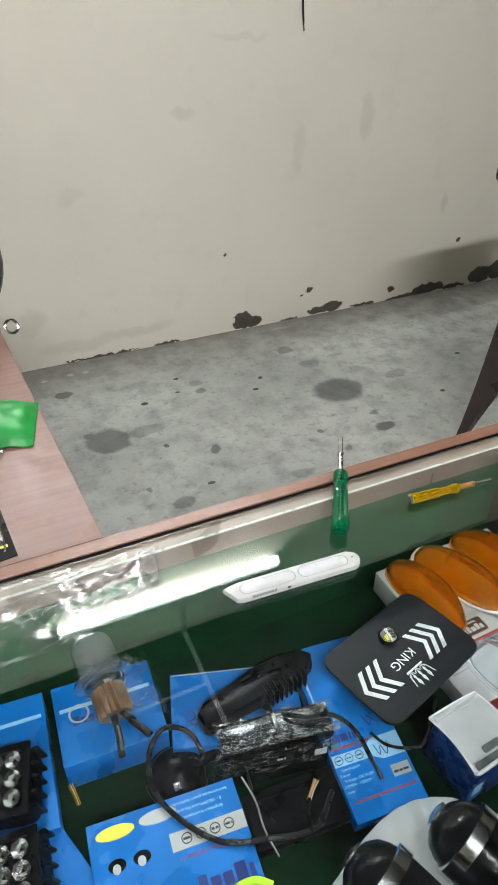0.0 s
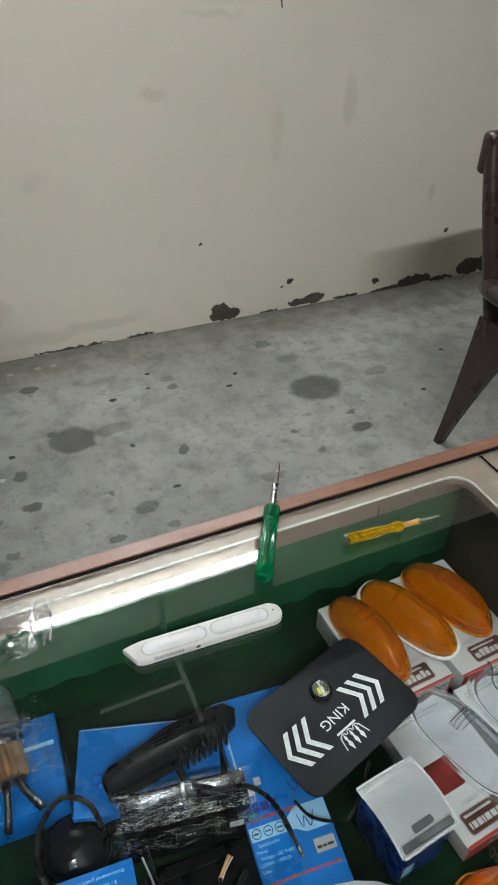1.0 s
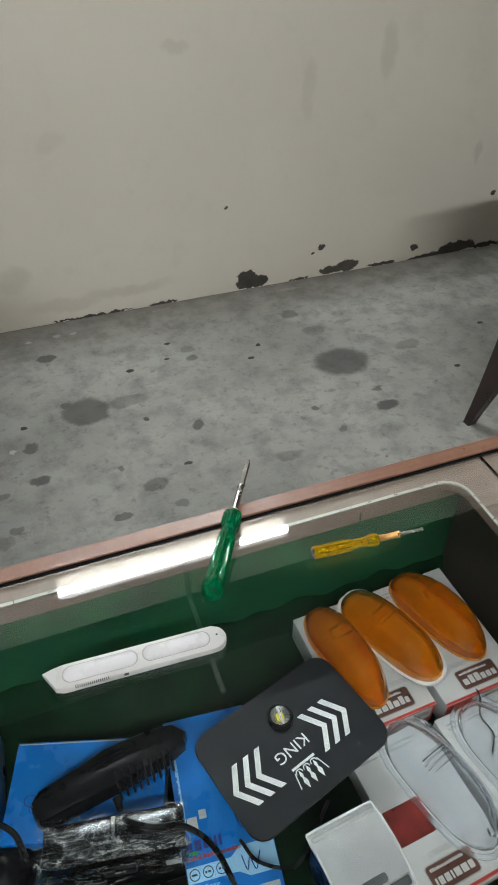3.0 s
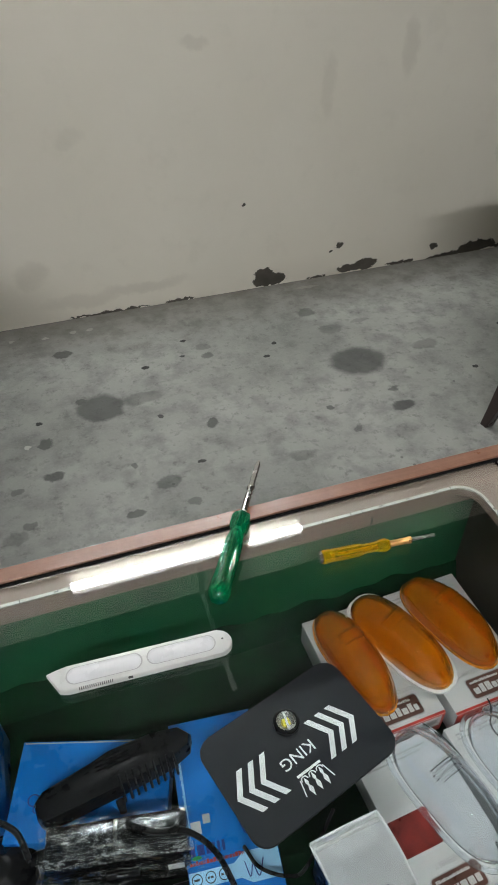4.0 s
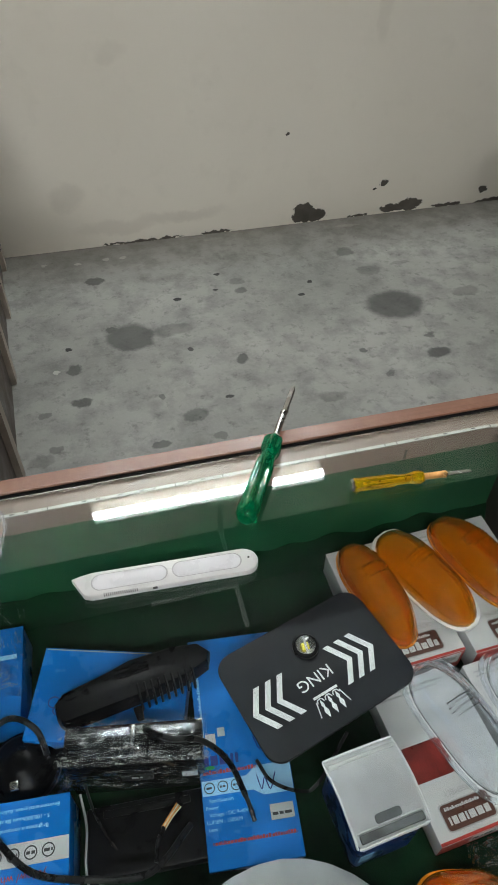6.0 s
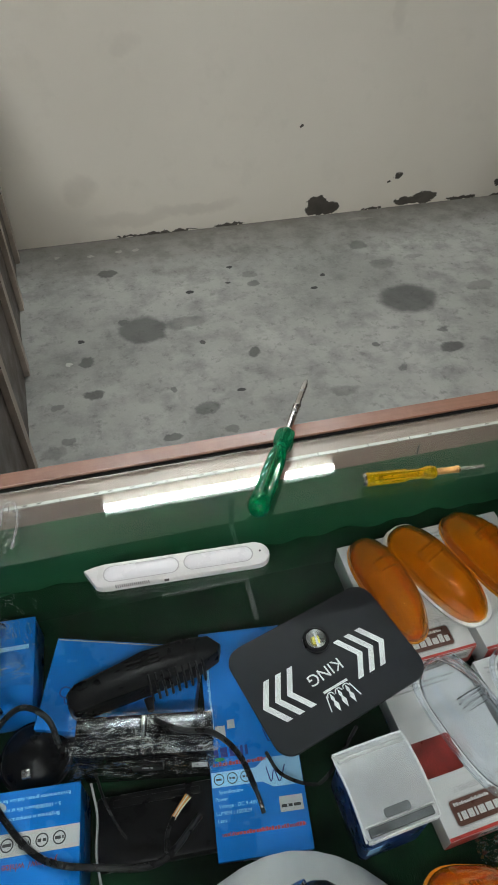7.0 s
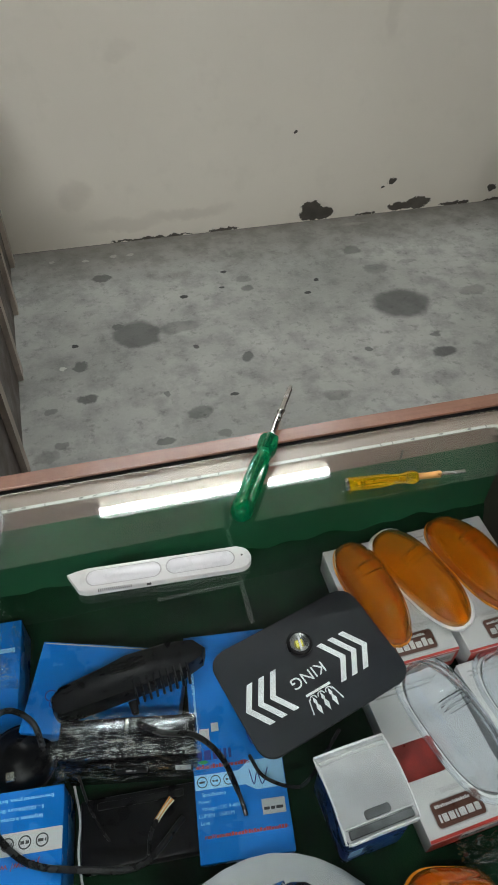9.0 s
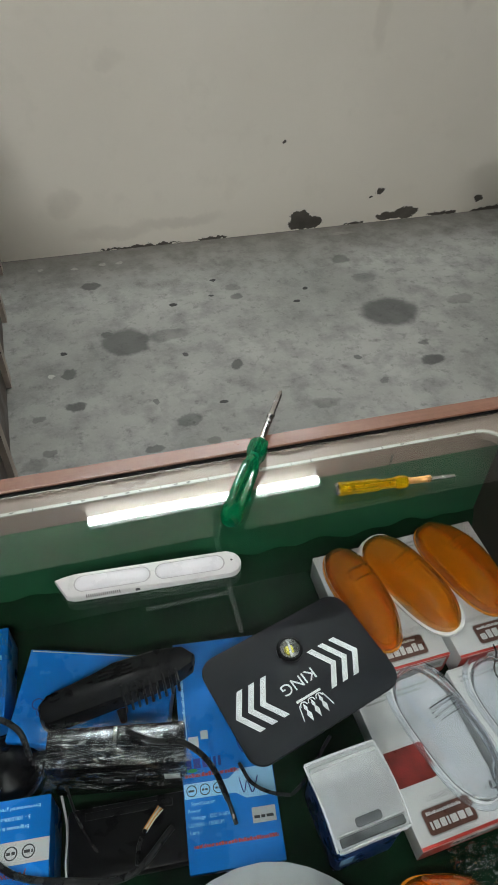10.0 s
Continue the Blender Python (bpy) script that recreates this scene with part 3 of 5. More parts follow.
part("top_frame", frame_with_hole(-0.3, 1.604, 1.0, 1.6845, X0, X1, NEAR_Y, 1.6595, 0.03, 0.897, 0.9105), M_FRAME, counter, "grey-brown laminate frame under the glass", False)
part("top_frame", frame_with_hole(1.606, 2.6, 1.0, 1.6845, 1.622, 2.55, NEAR_Y, 1.6595, 0.03, 0.897, 0.9105), M_FRAME, counter, "grey-brown laminate frame under the glass", False)
led_strip(X0, X1, NEAR_Y, 1.6595, 0.03, 0.9117)
led_strip(1.622, 2.55, NEAR_Y, 1.6595, 0.03, 0.9117)
for a, b in ((-0.29, 1.604), (1.606, 2.59)):
    g = part("glass_top", box(a, b, 1.005, 1.6838, 0.9125, TOP_Z, 0.001, 1), M_GLASS, counter, "clear greenish glass sheet", False)
    g.visible_shadow = False


def cloth(u, v):
    return 0.003 * noise.noise((u * 9, v * 5, 0.3)) + (0.05 * max(0, v - 0.95) / 0.05) * (0.9 + 0.35 * noise.noise((u * 14, 0, 2)))


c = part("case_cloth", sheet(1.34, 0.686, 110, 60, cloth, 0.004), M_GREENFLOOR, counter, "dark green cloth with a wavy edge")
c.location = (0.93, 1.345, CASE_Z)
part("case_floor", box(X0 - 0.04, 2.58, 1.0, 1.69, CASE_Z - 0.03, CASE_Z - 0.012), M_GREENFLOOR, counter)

# ---- side counter ----
side = thing("laminate_counter", "pinkish-brown laminate counter with dark panelled front", "counter", pose(0, 0, 0))


def front_x(y):
    """The slightly skew front of the side counter's posts."""
    return 0.782 - 0.0355 * (y - 1.716)


FAR_Y = WALL_Y - 0.01
part("counter_top", prism([(-0.2, 1.714), (0.857, 1.714), (0.722, FAR_Y), (-0.2, FAR_Y)], 0.893, TOP_Z, 0.002), M_TOP, side, "pinkish-brown laminate top")
part("front_panel", prism([(front_x(1.72) - 0.05, 1.72), (front_x(1.72) - 0.018, 1.72), (front_x(FAR_Y) - 0.018, FAR_Y), (front_x(FAR_Y) - 0.05, FAR_Y)], 0.0, 0.893), M_PANEL, side, "dark brown panel")
for y in (1.75, 2.08, 2.56, 3.03, 3.42, 3.76):
    part("post", prism([(front_x(y + 0.028) - 0.018, y - 0.028), (front_x(y - 0.028), y - 0.028), (front_x(y + 0.028), y + 0.028), (front_x(y + 0.028) - 0.018, y + 0.028)], 0.0, 0.893), M_POST, side, "dusty beige upright strip")

# ---- chair ----
def chair(m):
    """Moulded high-backed plastic armchair; it faces -y in its own space, origin at the middle of its seat on the floor."""
    c = thing("plastic_chair", "dark brown moulded plastic armchair standing on the floor", "chair", m)
    def dish(u, v):
        return 0.50 - 0.02 * v - 0.02 * (1 - u * u) * (1 - v * v) - 0.03 * max(0, -v - 0.8)
    part("seat", sheet(0.54, 0.52, 20, 20, dish, 0.014), M_CHAIR, c)
    def back_y(z):
        return 0.22 + (z - 0.5) * 0.34
    for s in (-1, 1):
        part("back_post", sweep([(s * 0.255, 0.215, 0.46), (s * 0.265, back_y(0.7), 0.7), (s * 0.265, back_y(0.92), 0.92), (s * 0.255, back_y(1.08), 1.08)], 0.026, 12, 6), M_CHAIR, c)
        part("armrest", sweep([(s * 0.262, 0.285, 0.66), (s * 0.30, 0.2, 0.67), (s * 0.325, -0.12, 0.67), (s * 0.315, -0.27, 0.65), (s * 0.305, -0.30, 0.60)], 0.034, 12, 6), M_CHAIR, c)
        part("front_leg", sweep([(s * 0.305, -0.29, 0.62), (s * 0.29, -0.275, 0.45), (s * 0.305, -0.31, 0.22), (s * 0.325, -0.35, 0.0)], 0.05, 4, 6, taper=lambda q: 1.15 - 0.7 * q), M_CHAIR, c)
        leg = bmesh.new()
        rings = []
        for k in range(9):
            q = k / 8
            z, y, half = 0.56 * (1 - q), 0.20 + 0.11 * q, 0.085 * (1 - q) ** 1.3 + 0.016
            x = s * (0.262 + 0.02 * q)
            rings.append([leg.verts.new(p) for p in ((x - 0.016, y - half, z), (x + 0.016, y - half, z), (x + 0.018, y + half * 0.75, z), (x - 0.018, y + half * 0.75, z))])
        for a, b in zip(rings, rings[1:]):
            for j in range(4):
                leg.faces.new((a[j], a[(j + 1) % 4], b[(j + 1) % 4], b[j]))
        leg.faces.new(rings[0])
        leg.faces.new(rings[-1][::-1])
        bmesh.ops.recalc_face_normals(leg, faces=leg.faces)
        part("rear_leg", leg, M_CHAIR, c)
    part("top_rail", box(-0.285, 0.285, back_y(1.06) - 0.02, back_y(1.06) + 0.03, 0.98, 1.105, 0.018, 3), M_CHAIR, c)
    for z in (0.55, 0.65, 0.75, 0.85, 0.945):
        part("back_slat", box(-0.255, 0.255, back_y(z) + 0.004, back_y(z) + 0.02, z - 0.0445, z + 0.0445, 0.005), M_CHAIR, c)
    part("apron", box(-0.275, 0.275, -0.272, -0.256, 0.42, 0.49, 0.004), M_CHAIR, c)
    return c


ANG = 5.0
foot = Vector((2.455, 2.625, 0))
local = Vector((-0.282, 0.31, 0))
chair(Matrix.Translation(foot - (pose(0, 0, 0, 0, 0, ANG) @ local)) @ pose(0, 0, 0, 0, 0, ANG))


# ---- tools lying on the glass ----
def fluted(profile, flutes, depth, seg=48, m=Matrix()):
    """A turned handle with lengthwise flutes: profile of (radius, height, flute share)."""
    bm = bmesh.new()
    rings = []
    for r, z, share in profile:
        rings.append([bm.verts.new(m @ Vector(((r - depth * share * (0.5 + 0.5 * math.cos(flutes * 2 * math.pi * k / seg)) ** 0.7) * math.cos(2 * math.pi * k / seg),
                                               (r - depth * share * (0.5 + 0.5 * math.cos(flutes * 2 * math.pi * k / seg)) ** 0.7) * math.sin(2 * math.pi * k / seg), z))) for k in range(seg)])
    for a, b in zip(rings, rings[1:]):
        for k in range(seg):
            bm.faces.new((a[k], a[(k + 1) % seg], b[(k + 1) % seg], b[k]))
    bm.faces.new(rings[0][::-1])
    bm.faces.new(rings[-1])
    return bm


def lying(x, y, z, to_x, to_y, to_z=None):
    """A pose whose z axis runs from a point towards another."""
    d = Vector((to_x - x, to_y - y, (to_z - z) if to_z is not None else 0))
    return Matrix.Translation((x, y, z)) @ d.to_track_quat("Z", "Y").to_matrix().to_4x4()


green = thing("screwdriver", "green clear-handled screwdriver lying on the glass over the edge", "screwdriver", lying(1.166, 1.576, TOP_Z + 0.0140, 1.285, 1.775, TOP_Z + 0.0140))
part("handle", fluted([(0.003, 0, 0), (0.008, 0.0008, 0), (0.0118, 0.005, 0), (0.0135, 0.012, 0), (0.0132, 0.021, 0.1), (0.0128, 0.027, 1), (0.0125, 0.055, 1), (0.0122, 0.082, 1), (0.0118, 0.090, 0.4), (0.0100, 0.096, 0.1), (0.0100, 0.102, 0.1),
                       (0.0125, 0.107, 0.5), (0.0134, 0.113, 0.8), (0.0134, 0.125, 0.8), (0.0110, 0.131, 0.3), (0.005, 0.133, 0)], 6, 0.0048, 96), M_GREENCLEAR, green, "green clear plastic handle")
part("handle_core", cone(0.0035, 0.0035, 0.05, pose(0, 0, 0.082), 12), M_STEEL, green)
shank = part("shank", lathe([(0, 0.1325), (0.0043, 0.1325), (0.0043, 0.176), (0.0052, 0.178), (0.0052, 0.183), (0.0038, 0.186), (0.0038, 0.222), (0.003, 0.228), (0.0015, 0.233), (0, 0.2335)], 20), M_STEEL, green, "steel shank with cross point")

tester = thing("line_tester", "yellow clear-handled mains tester screwdriver lying on the glass", "tester", lying(1.3035, 1.5985, TOP_Z + 0.0088, 1.4555, 1.588, TOP_Z + 0.006))
part("handle", fluted([(0.003, 0, 0), (0.0078, 0.0005, 0), (0.0085, 0.003, 0.2), (0.0082, 0.008, 1), (0.0080, 0.045, 1), (0.0078, 0.049, 0.3), (0.0062, 0.054, 0.3), (0.0062, 0.068, 0.5), (0.0068, 0.072, 0.2), (0.0083, 0.077, 0.4),
                       (0.0083, 0.083, 0.4), (0.0065, 0.087, 0), (0.003, 0.0875, 0)], 6, 0.0018), M_YELLOWCLEAR, tester, "yellow clear plastic handle")
part("end_cap", lathe([(0, -0.003), (0.006, -0.003), (0.0078, -0.001), (0.0078, 0.002), (0.003, 0.003), (0, 0.003)], 24), M_CHROME, tester, "dark metal end cap")
part("neon_core", cone(0.0022, 0.0022, 0.06, pose(0, 0, 0.012), 10), M_BRASS, tester)
part("sleeve", lathe([(0, 0.0872), (0.0042, 0.0872), (0.004, 0.112), (0.0046, 0.113), (0.0046, 0.116), (0.003, 0.118), (0, 0.118)], 20), M_BRASS, tester, "amber insulating sleeve")
part("blade", box(-0.0022, 0.0022, -0.0011, 0.0011, 0.1175, 0.149, 0.0004, 1), M_STEEL, tester, "flat steel blade")


def emergency_light(m):
    """Slim white lamp with two oval diffusers and a louvre; long axis x."""
    t = thing("emergency_light", "slim white plastic emergency light lying on the glass", "lamp", m)
    L, W = 0.098, 0.0140
    outline = [(-L, 0.0105)]
    outline += [(-L + 0.012, -W + 0.003), (-L + 0.02, -W)]
    outline += [(L - W + W * math.sin(radians(a)), -W * math.cos(radians(a))) for a in range(0, 181, 15)]
    outline += [(-L + 0.022, W), (-L + 0.01, W - 0.002)]
    part("body", prism(outline, 0.0, 0.0085, 0.0022), M_WHITE, t)
    for x0, x1 in ((-0.078, 0.001), (0.006, 0.080)):
        w, h = x1 - x0, 0.0185
        bm = bmesh.new()
        n, rings = 28, []
        for s in (1.0, 0.94, 0.8, 0.5):
            z = 0.0082 + 0.004 * (1 - s ** 4)
            rings.append([bm.verts.new(((x0 + x1) / 2 + (w / 2 - h / 2) * (1 if math.cos(a) > 0 else -1) * s + h / 2 * s * math.cos(a), 0.001 + h / 2 * s * math.sin(a), z)) for a in [2 * math.pi * (k + 0.5) / n for k in range(n)]])
        for a, b in zip(rings, rings[1:]):
            for k in range(n):
                bm.faces.new((a[k], a[(k + 1) % n], b[(k + 1) % n], b[k]))
        bm.faces.new(rings[-1])
        part("diffuser", bm, M_DIFF, t, "milky oval diffuser")
        part("diffuser_groove", prism([((x0 + x1) / 2 + (w / 2 - h / 2) * (1 if math.cos(a) > 0 else -1) + (h / 2 + 0.0004) * math.cos(a), 0.001 + (h / 2 + 0.0004) * math.sin(a)) for a in [2 * math.pi * (k + 0.5) / 28 for k in range(28)]], 0.006, 0.00865), M_GROOVE, t)
    for k in range(17):
        part("louvre_slot", box(-0.066 + k * 0.0021, -0.0651 + k * 0.0021, -W - 0.0003, -W + 0.0014, 0.0045, 0.0083), M_SLOT, t)
    part("switch", box(-0.016, -0.011, -W - 0.0006, -W + 0.002, 0.003, 0.007, 0.0006), M_SLOT, t)
    part("screw_dot", cone(0.0012, 0.0012, 0.0004, pose(0.088, 0.002, 0.0084), 10), M_SLOT, t)
    return t


emergency_light(pose(1.071, 1.534, TOP_Z + 0.0005, 0, 0, -3.0))


# ---- clear sachets lying on the glass ----
def sachet(name, label, m, w, d, seed, lift=0.006, material=None):
    t = thing(name, label, "sachet", m)
    def h(u, v):
        return 0.002 + lift * (1 - u * u) * (1 - v * v) * (0.6 + 0.8 * noise.noise((u * 2 + seed, v * 2, 1))) + 0.0018 * noise.noise((u * 7, v * 7 + seed, 4))
    part("film", sheet(w, d, 28, 22, h), material or M_SACHET, t, "crinkled clear film").visible_shadow = False
    part("seal", box(-w / 2, w / 2, d / 2 - 0.006, d / 2, 0.0012, 0.0018), M_SACHET, t)
    return t


s3 = sachet("sachet", "large crumpled clear plastic sachet lying on the glass", pose(0.735, 1.612, TOP_Z + 0.0006, 0, 0, -2), 0.14, 0.125, 3, 0.014)
s4 = sachet("sachet", "small clear plastic sachet tip lying on the glass", pose(0.898, 1.632, TOP_Z + 0.0006, 0, 0, 80), 0.075, 0.034, 4, 0.009)
s5 = sachet("sachet", "flat clear plastic sachet lying near the glass edge", pose(0.832, 1.626, TOP_Z + 0.0006, 0, 0, 6), 0.098, 0.082, 9, 0.005)
part("fold", sweep([(-0.034, -0.008, 0.006), (-0.005, -0.010, 0.009), (0.022, -0.004, 0.008), (0.030, 0.004, 0.005), (0.02, 0.010, 0.006), (-0.005, 0.008, 0.007)], 0.0012, 6, 6), M_CLEAR, s4, "clear folded edge").visible_shadow = False


# ---- cartons in the case ----
def carton(name, label, x, y, w, d, z0, z1, rot, material, side=None, tip=0.0, group=""):
    """A closed carton: origin at the middle of its base, top at z1 - z0."""
    t = thing(name, label, "carton", pose(x, y, z0, tip, 0, rot), group)
    h = z1 - z0
    part("body", box(-w / 2, w / 2, -d / 2, d / 2, 0, h - 0.0012, 0.0012), side or material, t)
    part("lid", box(-w / 2 - 0.0004, w / 2 + 0.0004, -d / 2 - 0.0004, d / 2 + 0.0004, h - 0.0012, h, 0.0005, 1), material, t)
    return t


BASE = CASE_Z + 0.004


def indicator_carton(x, y, w, d, z1, rot, seed, group="indicator lamp cartons"):
    """White and red carton of a vehicle lamp; its print reads from the far side."""
    t = carton("lamp_carton", "white and red carton of an indicator lamp", x, y, w, d, BASE, z1, rot, M_CARTON, M_CARTON, 0, group)
    h = z1 - BASE
    z = h
    lx = -0.012 if seed > 13 else 0.006
    part("label_border", prism(rounded(0.064, 0.030, 0.005, 4, lx, -d / 2 + 0.024), z - 0.0002, z + 0.0002), M_GREYINK, t)
    part("maker_label", prism(rounded(0.061, 0.027, 0.004, 4, lx, -d / 2 + 0.024), z, z + 0.0004), M_BROWN, t, "dark brown maker's label")
    part("label_print", bars(lx - 0.026, lx + 0.026, -d / 2 + 0.0215, z + 0.0004, 0.0115, seed, letters=True), M_CARTON, t, "white bars of print")
    part("label_print", bars(lx - 0.026, lx + 0.02, -d / 2 + 0.0325, z + 0.0004, 0.0035, seed + 1, letters=True), M_CARTON, t, "white bars of print")
    lettering("INDICATOR LAMP ASSEMBLY" if seed % 2 else "LAMP ASSEMBLY", 0.0085, M_GREYINK, t, pose(0.0, -d / 2 + 0.047, z + 0.0002, 0, 0, 180), "print")
    if seed == 14:
        part("picture", prism(rounded(w * 0.46, 0.042, 0.004, 4, -w * 0.26, -0.006), z - 0.0002, z + 0.0003), M_REDPIC, t, "picture of a dark red lamp")
    part("small_print", bars(-w / 2 + 0.01, w / 2 - 0.02, d / 2 - 0.012, z, 0.0022, seed + 2), M_GREYINK, t)
    part("small_print", bars(-w / 2 + 0.01, w / 2 - 0.03, d / 2 - 0.018, z, 0.0022, seed + 3), M_GREYINK, t)
    part("end_flap", box(-w / 2 + 0.001, w / 2 - 0.001, -d / 2 - 0.0006, -d / 2 + 0.0004, 0.001, h - 0.0016), M_RED, t, "red printed end")
    part("red_edge", box(-w / 2, w / 2, -d / 2, -d / 2 + 0.0035, z, z + 0.0003), M_RED, t)
    # price sticker and year on the end flap
    part("sticker", box(-0.02, w / 2 - 0.006, -d / 2 - 0.0014, -d / 2 - 0.0005, h * 0.38, h * 0.92), M_CARTON, t, "white sticker")
    lettering("(2016)", 0.012, M_INK, t, pose(-0.004, -d / 2 - 0.0017, h * 0.72, 90, 180, 0), "year")
    part("sticker_print", box(0.016, w / 2 - 0.012, -d / 2 - 0.0019, -d / 2 - 0.0013, h * 0.6, h * 0.8), M_GREYINK, t)
    return t


indicator_carton(1.378, 1.560, 0.125, 0.192, 0.700, 2, 11)
indicator_carton(1.510, 1.557, 0.122, 0.20, 0.706, 2, 12)
indicator_carton(1.366, 1.360, 0.118, 0.185, 0.690, 4, 14)
indicator_carton(1.497, 1.358, 0.118, 0.19, 0.692, 4, 15)


def lens(name, label, category, x, y, z, length, width, height, rot, material, base, tilt=(0, 0), group="", rim=0.004):
    """A long domed vehicle lamp lens with ribs and a screw boss; length along y, thick shell on a base."""
    t = thing(name, label, category, pose(x, y, z, tilt[0], tilt[1], rot), group)
    def half(s):
        q = 2 * s - 1
        return width / 2 * max(0.0, 1 - abs(q) ** 3.4) ** 0.5 * (1.0 + 0.07 * q)
    n, a_n = 56, 40
    def shell(shrink, zoff):
        rows = []
        for i in range(n + 1):
            s = 0.003 + 0.994 * i / n
            w, yy = half(s) - shrink, (s - 0.5) * (length - 2 * shrink)
            w = max(w, 0.001)
            prof = (max(0.0, 1 - abs(2 * s - 1) ** 3.2)) ** 0.6 * (0.72 + 0.28 * math.sin(math.pi * min(1, s * 1.15)))
            hh = max(0.0015, height * prof - shrink)
            row = []
            for j in range(a_n + 1):
                a = math.pi * j / a_n
                c_ = math.cos(a)
                xx = w * (abs(c_) ** 0.8) * (1 if c_ > 0 else -1)
                zz = hh * math.sin(a) ** 0.9
                f_ = j / a_n
                rib = 0.0026 * math.sin((s - 0.50) * 157) if 0.50 < s < 0.66 and 0.36 < f_ < 0.66 else 0
                edge = 0.33 + 0.10 * (s - 0.3)
                panel = 0.0085 * prof * (1 / (1 + math.exp(-(f_ - edge) / 0.012))) * (1 / (1 + math.exp((f_ - 0.74) / 0.03)))
                ridge = panel if 0.06 < s < 0.97 else 0
                boss = -0.0045 * math.exp(-(((s - 0.10) * length / 0.009) ** 4 + (xx / 0.008) ** 4)) if not shrink else 0
                row.append((xx, yy, zoff + max(0.0, zz + rib + ridge + boss)))
            rows.append(row)
        return rows
    bm = bmesh.new()
    def skin(rows, flip):
        vs = [[bm.verts.new(p) for p in row] for row in rows]
        for r1, r2 in zip(vs, vs[1:]):
            for j in range(a_n):
                f = (r1[j], r1[j + 1], r2[j + 1], r2[j])
                bm.faces.new(f[::-1] if flip else f)
        return vs
    o = skin(shell(0, 0.004), False)
    i_ = skin(shell(0.0034, 0.004), True)
    for k in (0, n):
        for j in range(a_n):
            bm.faces.new((o[k][j], o[k][j + 1], i_[k][j + 1], i_[k][j]))
    for k in range(n):
        for j in (0, a_n):
            bm.faces.new((o[k][j], o[k + 1][j], i_[k + 1][j], i_[k][j]))
    bmesh.ops.recalc_face_normals(bm, faces=bm.faces)
    part("cover", bm, material, t, "domed ribbed lens").visible_shadow = False
    ring = [(half(0.003 + 0.994 * i / n) + rim, (0.994 * i / n - 0.497) * (length + 2 * rim)) for i in range(n + 1)]
    outline = ring + [(-px, py) for px, py in ring[::-1]]
    if material is M_CLEAR:
        part("rim", sweep([(px, py, 0.0035) for px, py in outline] + [(outline[0][0], outline[0][1], 0.0035)], 0.0034, 8, 1), M_CLEAR, t, "thick clear rim").visible_shadow = False
    else:
        part("base", prism(outline, 0.0, 0.004, 0.0012), base, t, "flat rim of the lamp")
    part("screw", lathe([(0, 0.003), (0.0035, 0.003), (0.0035, 0.009), (0.002, 0.0105), (0, 0.0105)], 16, pose(0, -length * 0.41, 0.002)), M_STEEL if material is M_CLEAR else M_ORANGE2, t)
    if material is not M_CLEAR:
        part("reflector", prism([(px * 0.62, py * 0.88) for px, py in outline], 0.004, 0.0075, 0.001), M_DULLPLATE, t, "dull plate inside the lens")
    return t


lens("indicator_lamp", "amber indicator lamp on a white carton beside the black flap", "indicator", 1.358, 1.572, 0.7005, 0.172, 0.064, 0.045, 9, M_ORANGE, M_ORANGE2, group="amber indicator lamps", rim=0.001)
lens("indicator_lamp", "amber indicator lamp with a white rim, leaning between two others", "indicator", 1.432, 1.575, 0.7085, 0.178, 0.068, 0.045, 21, M_ORANGE, M_WHITE, (0, -9), "amber indicator lamps", 0.0035)
lens("indicator_lamp", "amber indicator lamp at the dark end of the case", "indicator", 1.514, 1.582, 0.7065, 0.172, 0.066, 0.047, 17, M_ORANGE, M_ORANGE2, group="amber indicator lamps", rim=0.001)
lens("clear_lamp", "clear indicator lamp lens lying on a white carton", "indicator", 1.396, 1.378, 0.6905, 0.178, 0.074, 0.042, 14, M_CLEAR, M_CLEAR, group="clear lamp lenses", rim=0.005)
lens("clear_lamp", "second clear indicator lamp lens on a white carton", "indicator", 1.498, 1.365, 0.6925, 0.178, 0.074, 0.042, 12, M_CLEAR, M_CLEAR, group="clear lamp lenses", rim=0.005)
lens("indicator_lamp", "deep orange lamp near the white foam sheet", "indicator", 1.318, 1.200, BASE + 0.012, 0.11, 0.085, 0.05, 80, M_ORANGE, M_ORANGE2, group="amber indicator lamps", rim=0.002)
tagged(link("black_wire", sweep([(1.503, 1.462, 0.7075), (1.498, 1.448, 0.712), (1.49, 1.43, 0.7), (1.492, 1.405, 0.70), (1.478, 1.385, 0.6955)], 0.0011, 8, 8), M_CABLE), "thin black wire lying over the white cartons", "wire")


# blue cartons
def blue_print(t, w, d, h, seed):
    part("maker_print", bars(-w * 0.36, w * 0.2, 0.0, h, 0.014, seed, letters=True), M_NAVY, t, "navy bars of print")
    part("leaf_mark", prism([(-0.004 + 0.007 * math.cos(a), 0.012 + 0.003 * math.sin(a)) for a in [k * math.pi / 6 for k in range(12)]], h, h + 0.0004), M_GREENPACK, t, "green leaf mark")
    return t


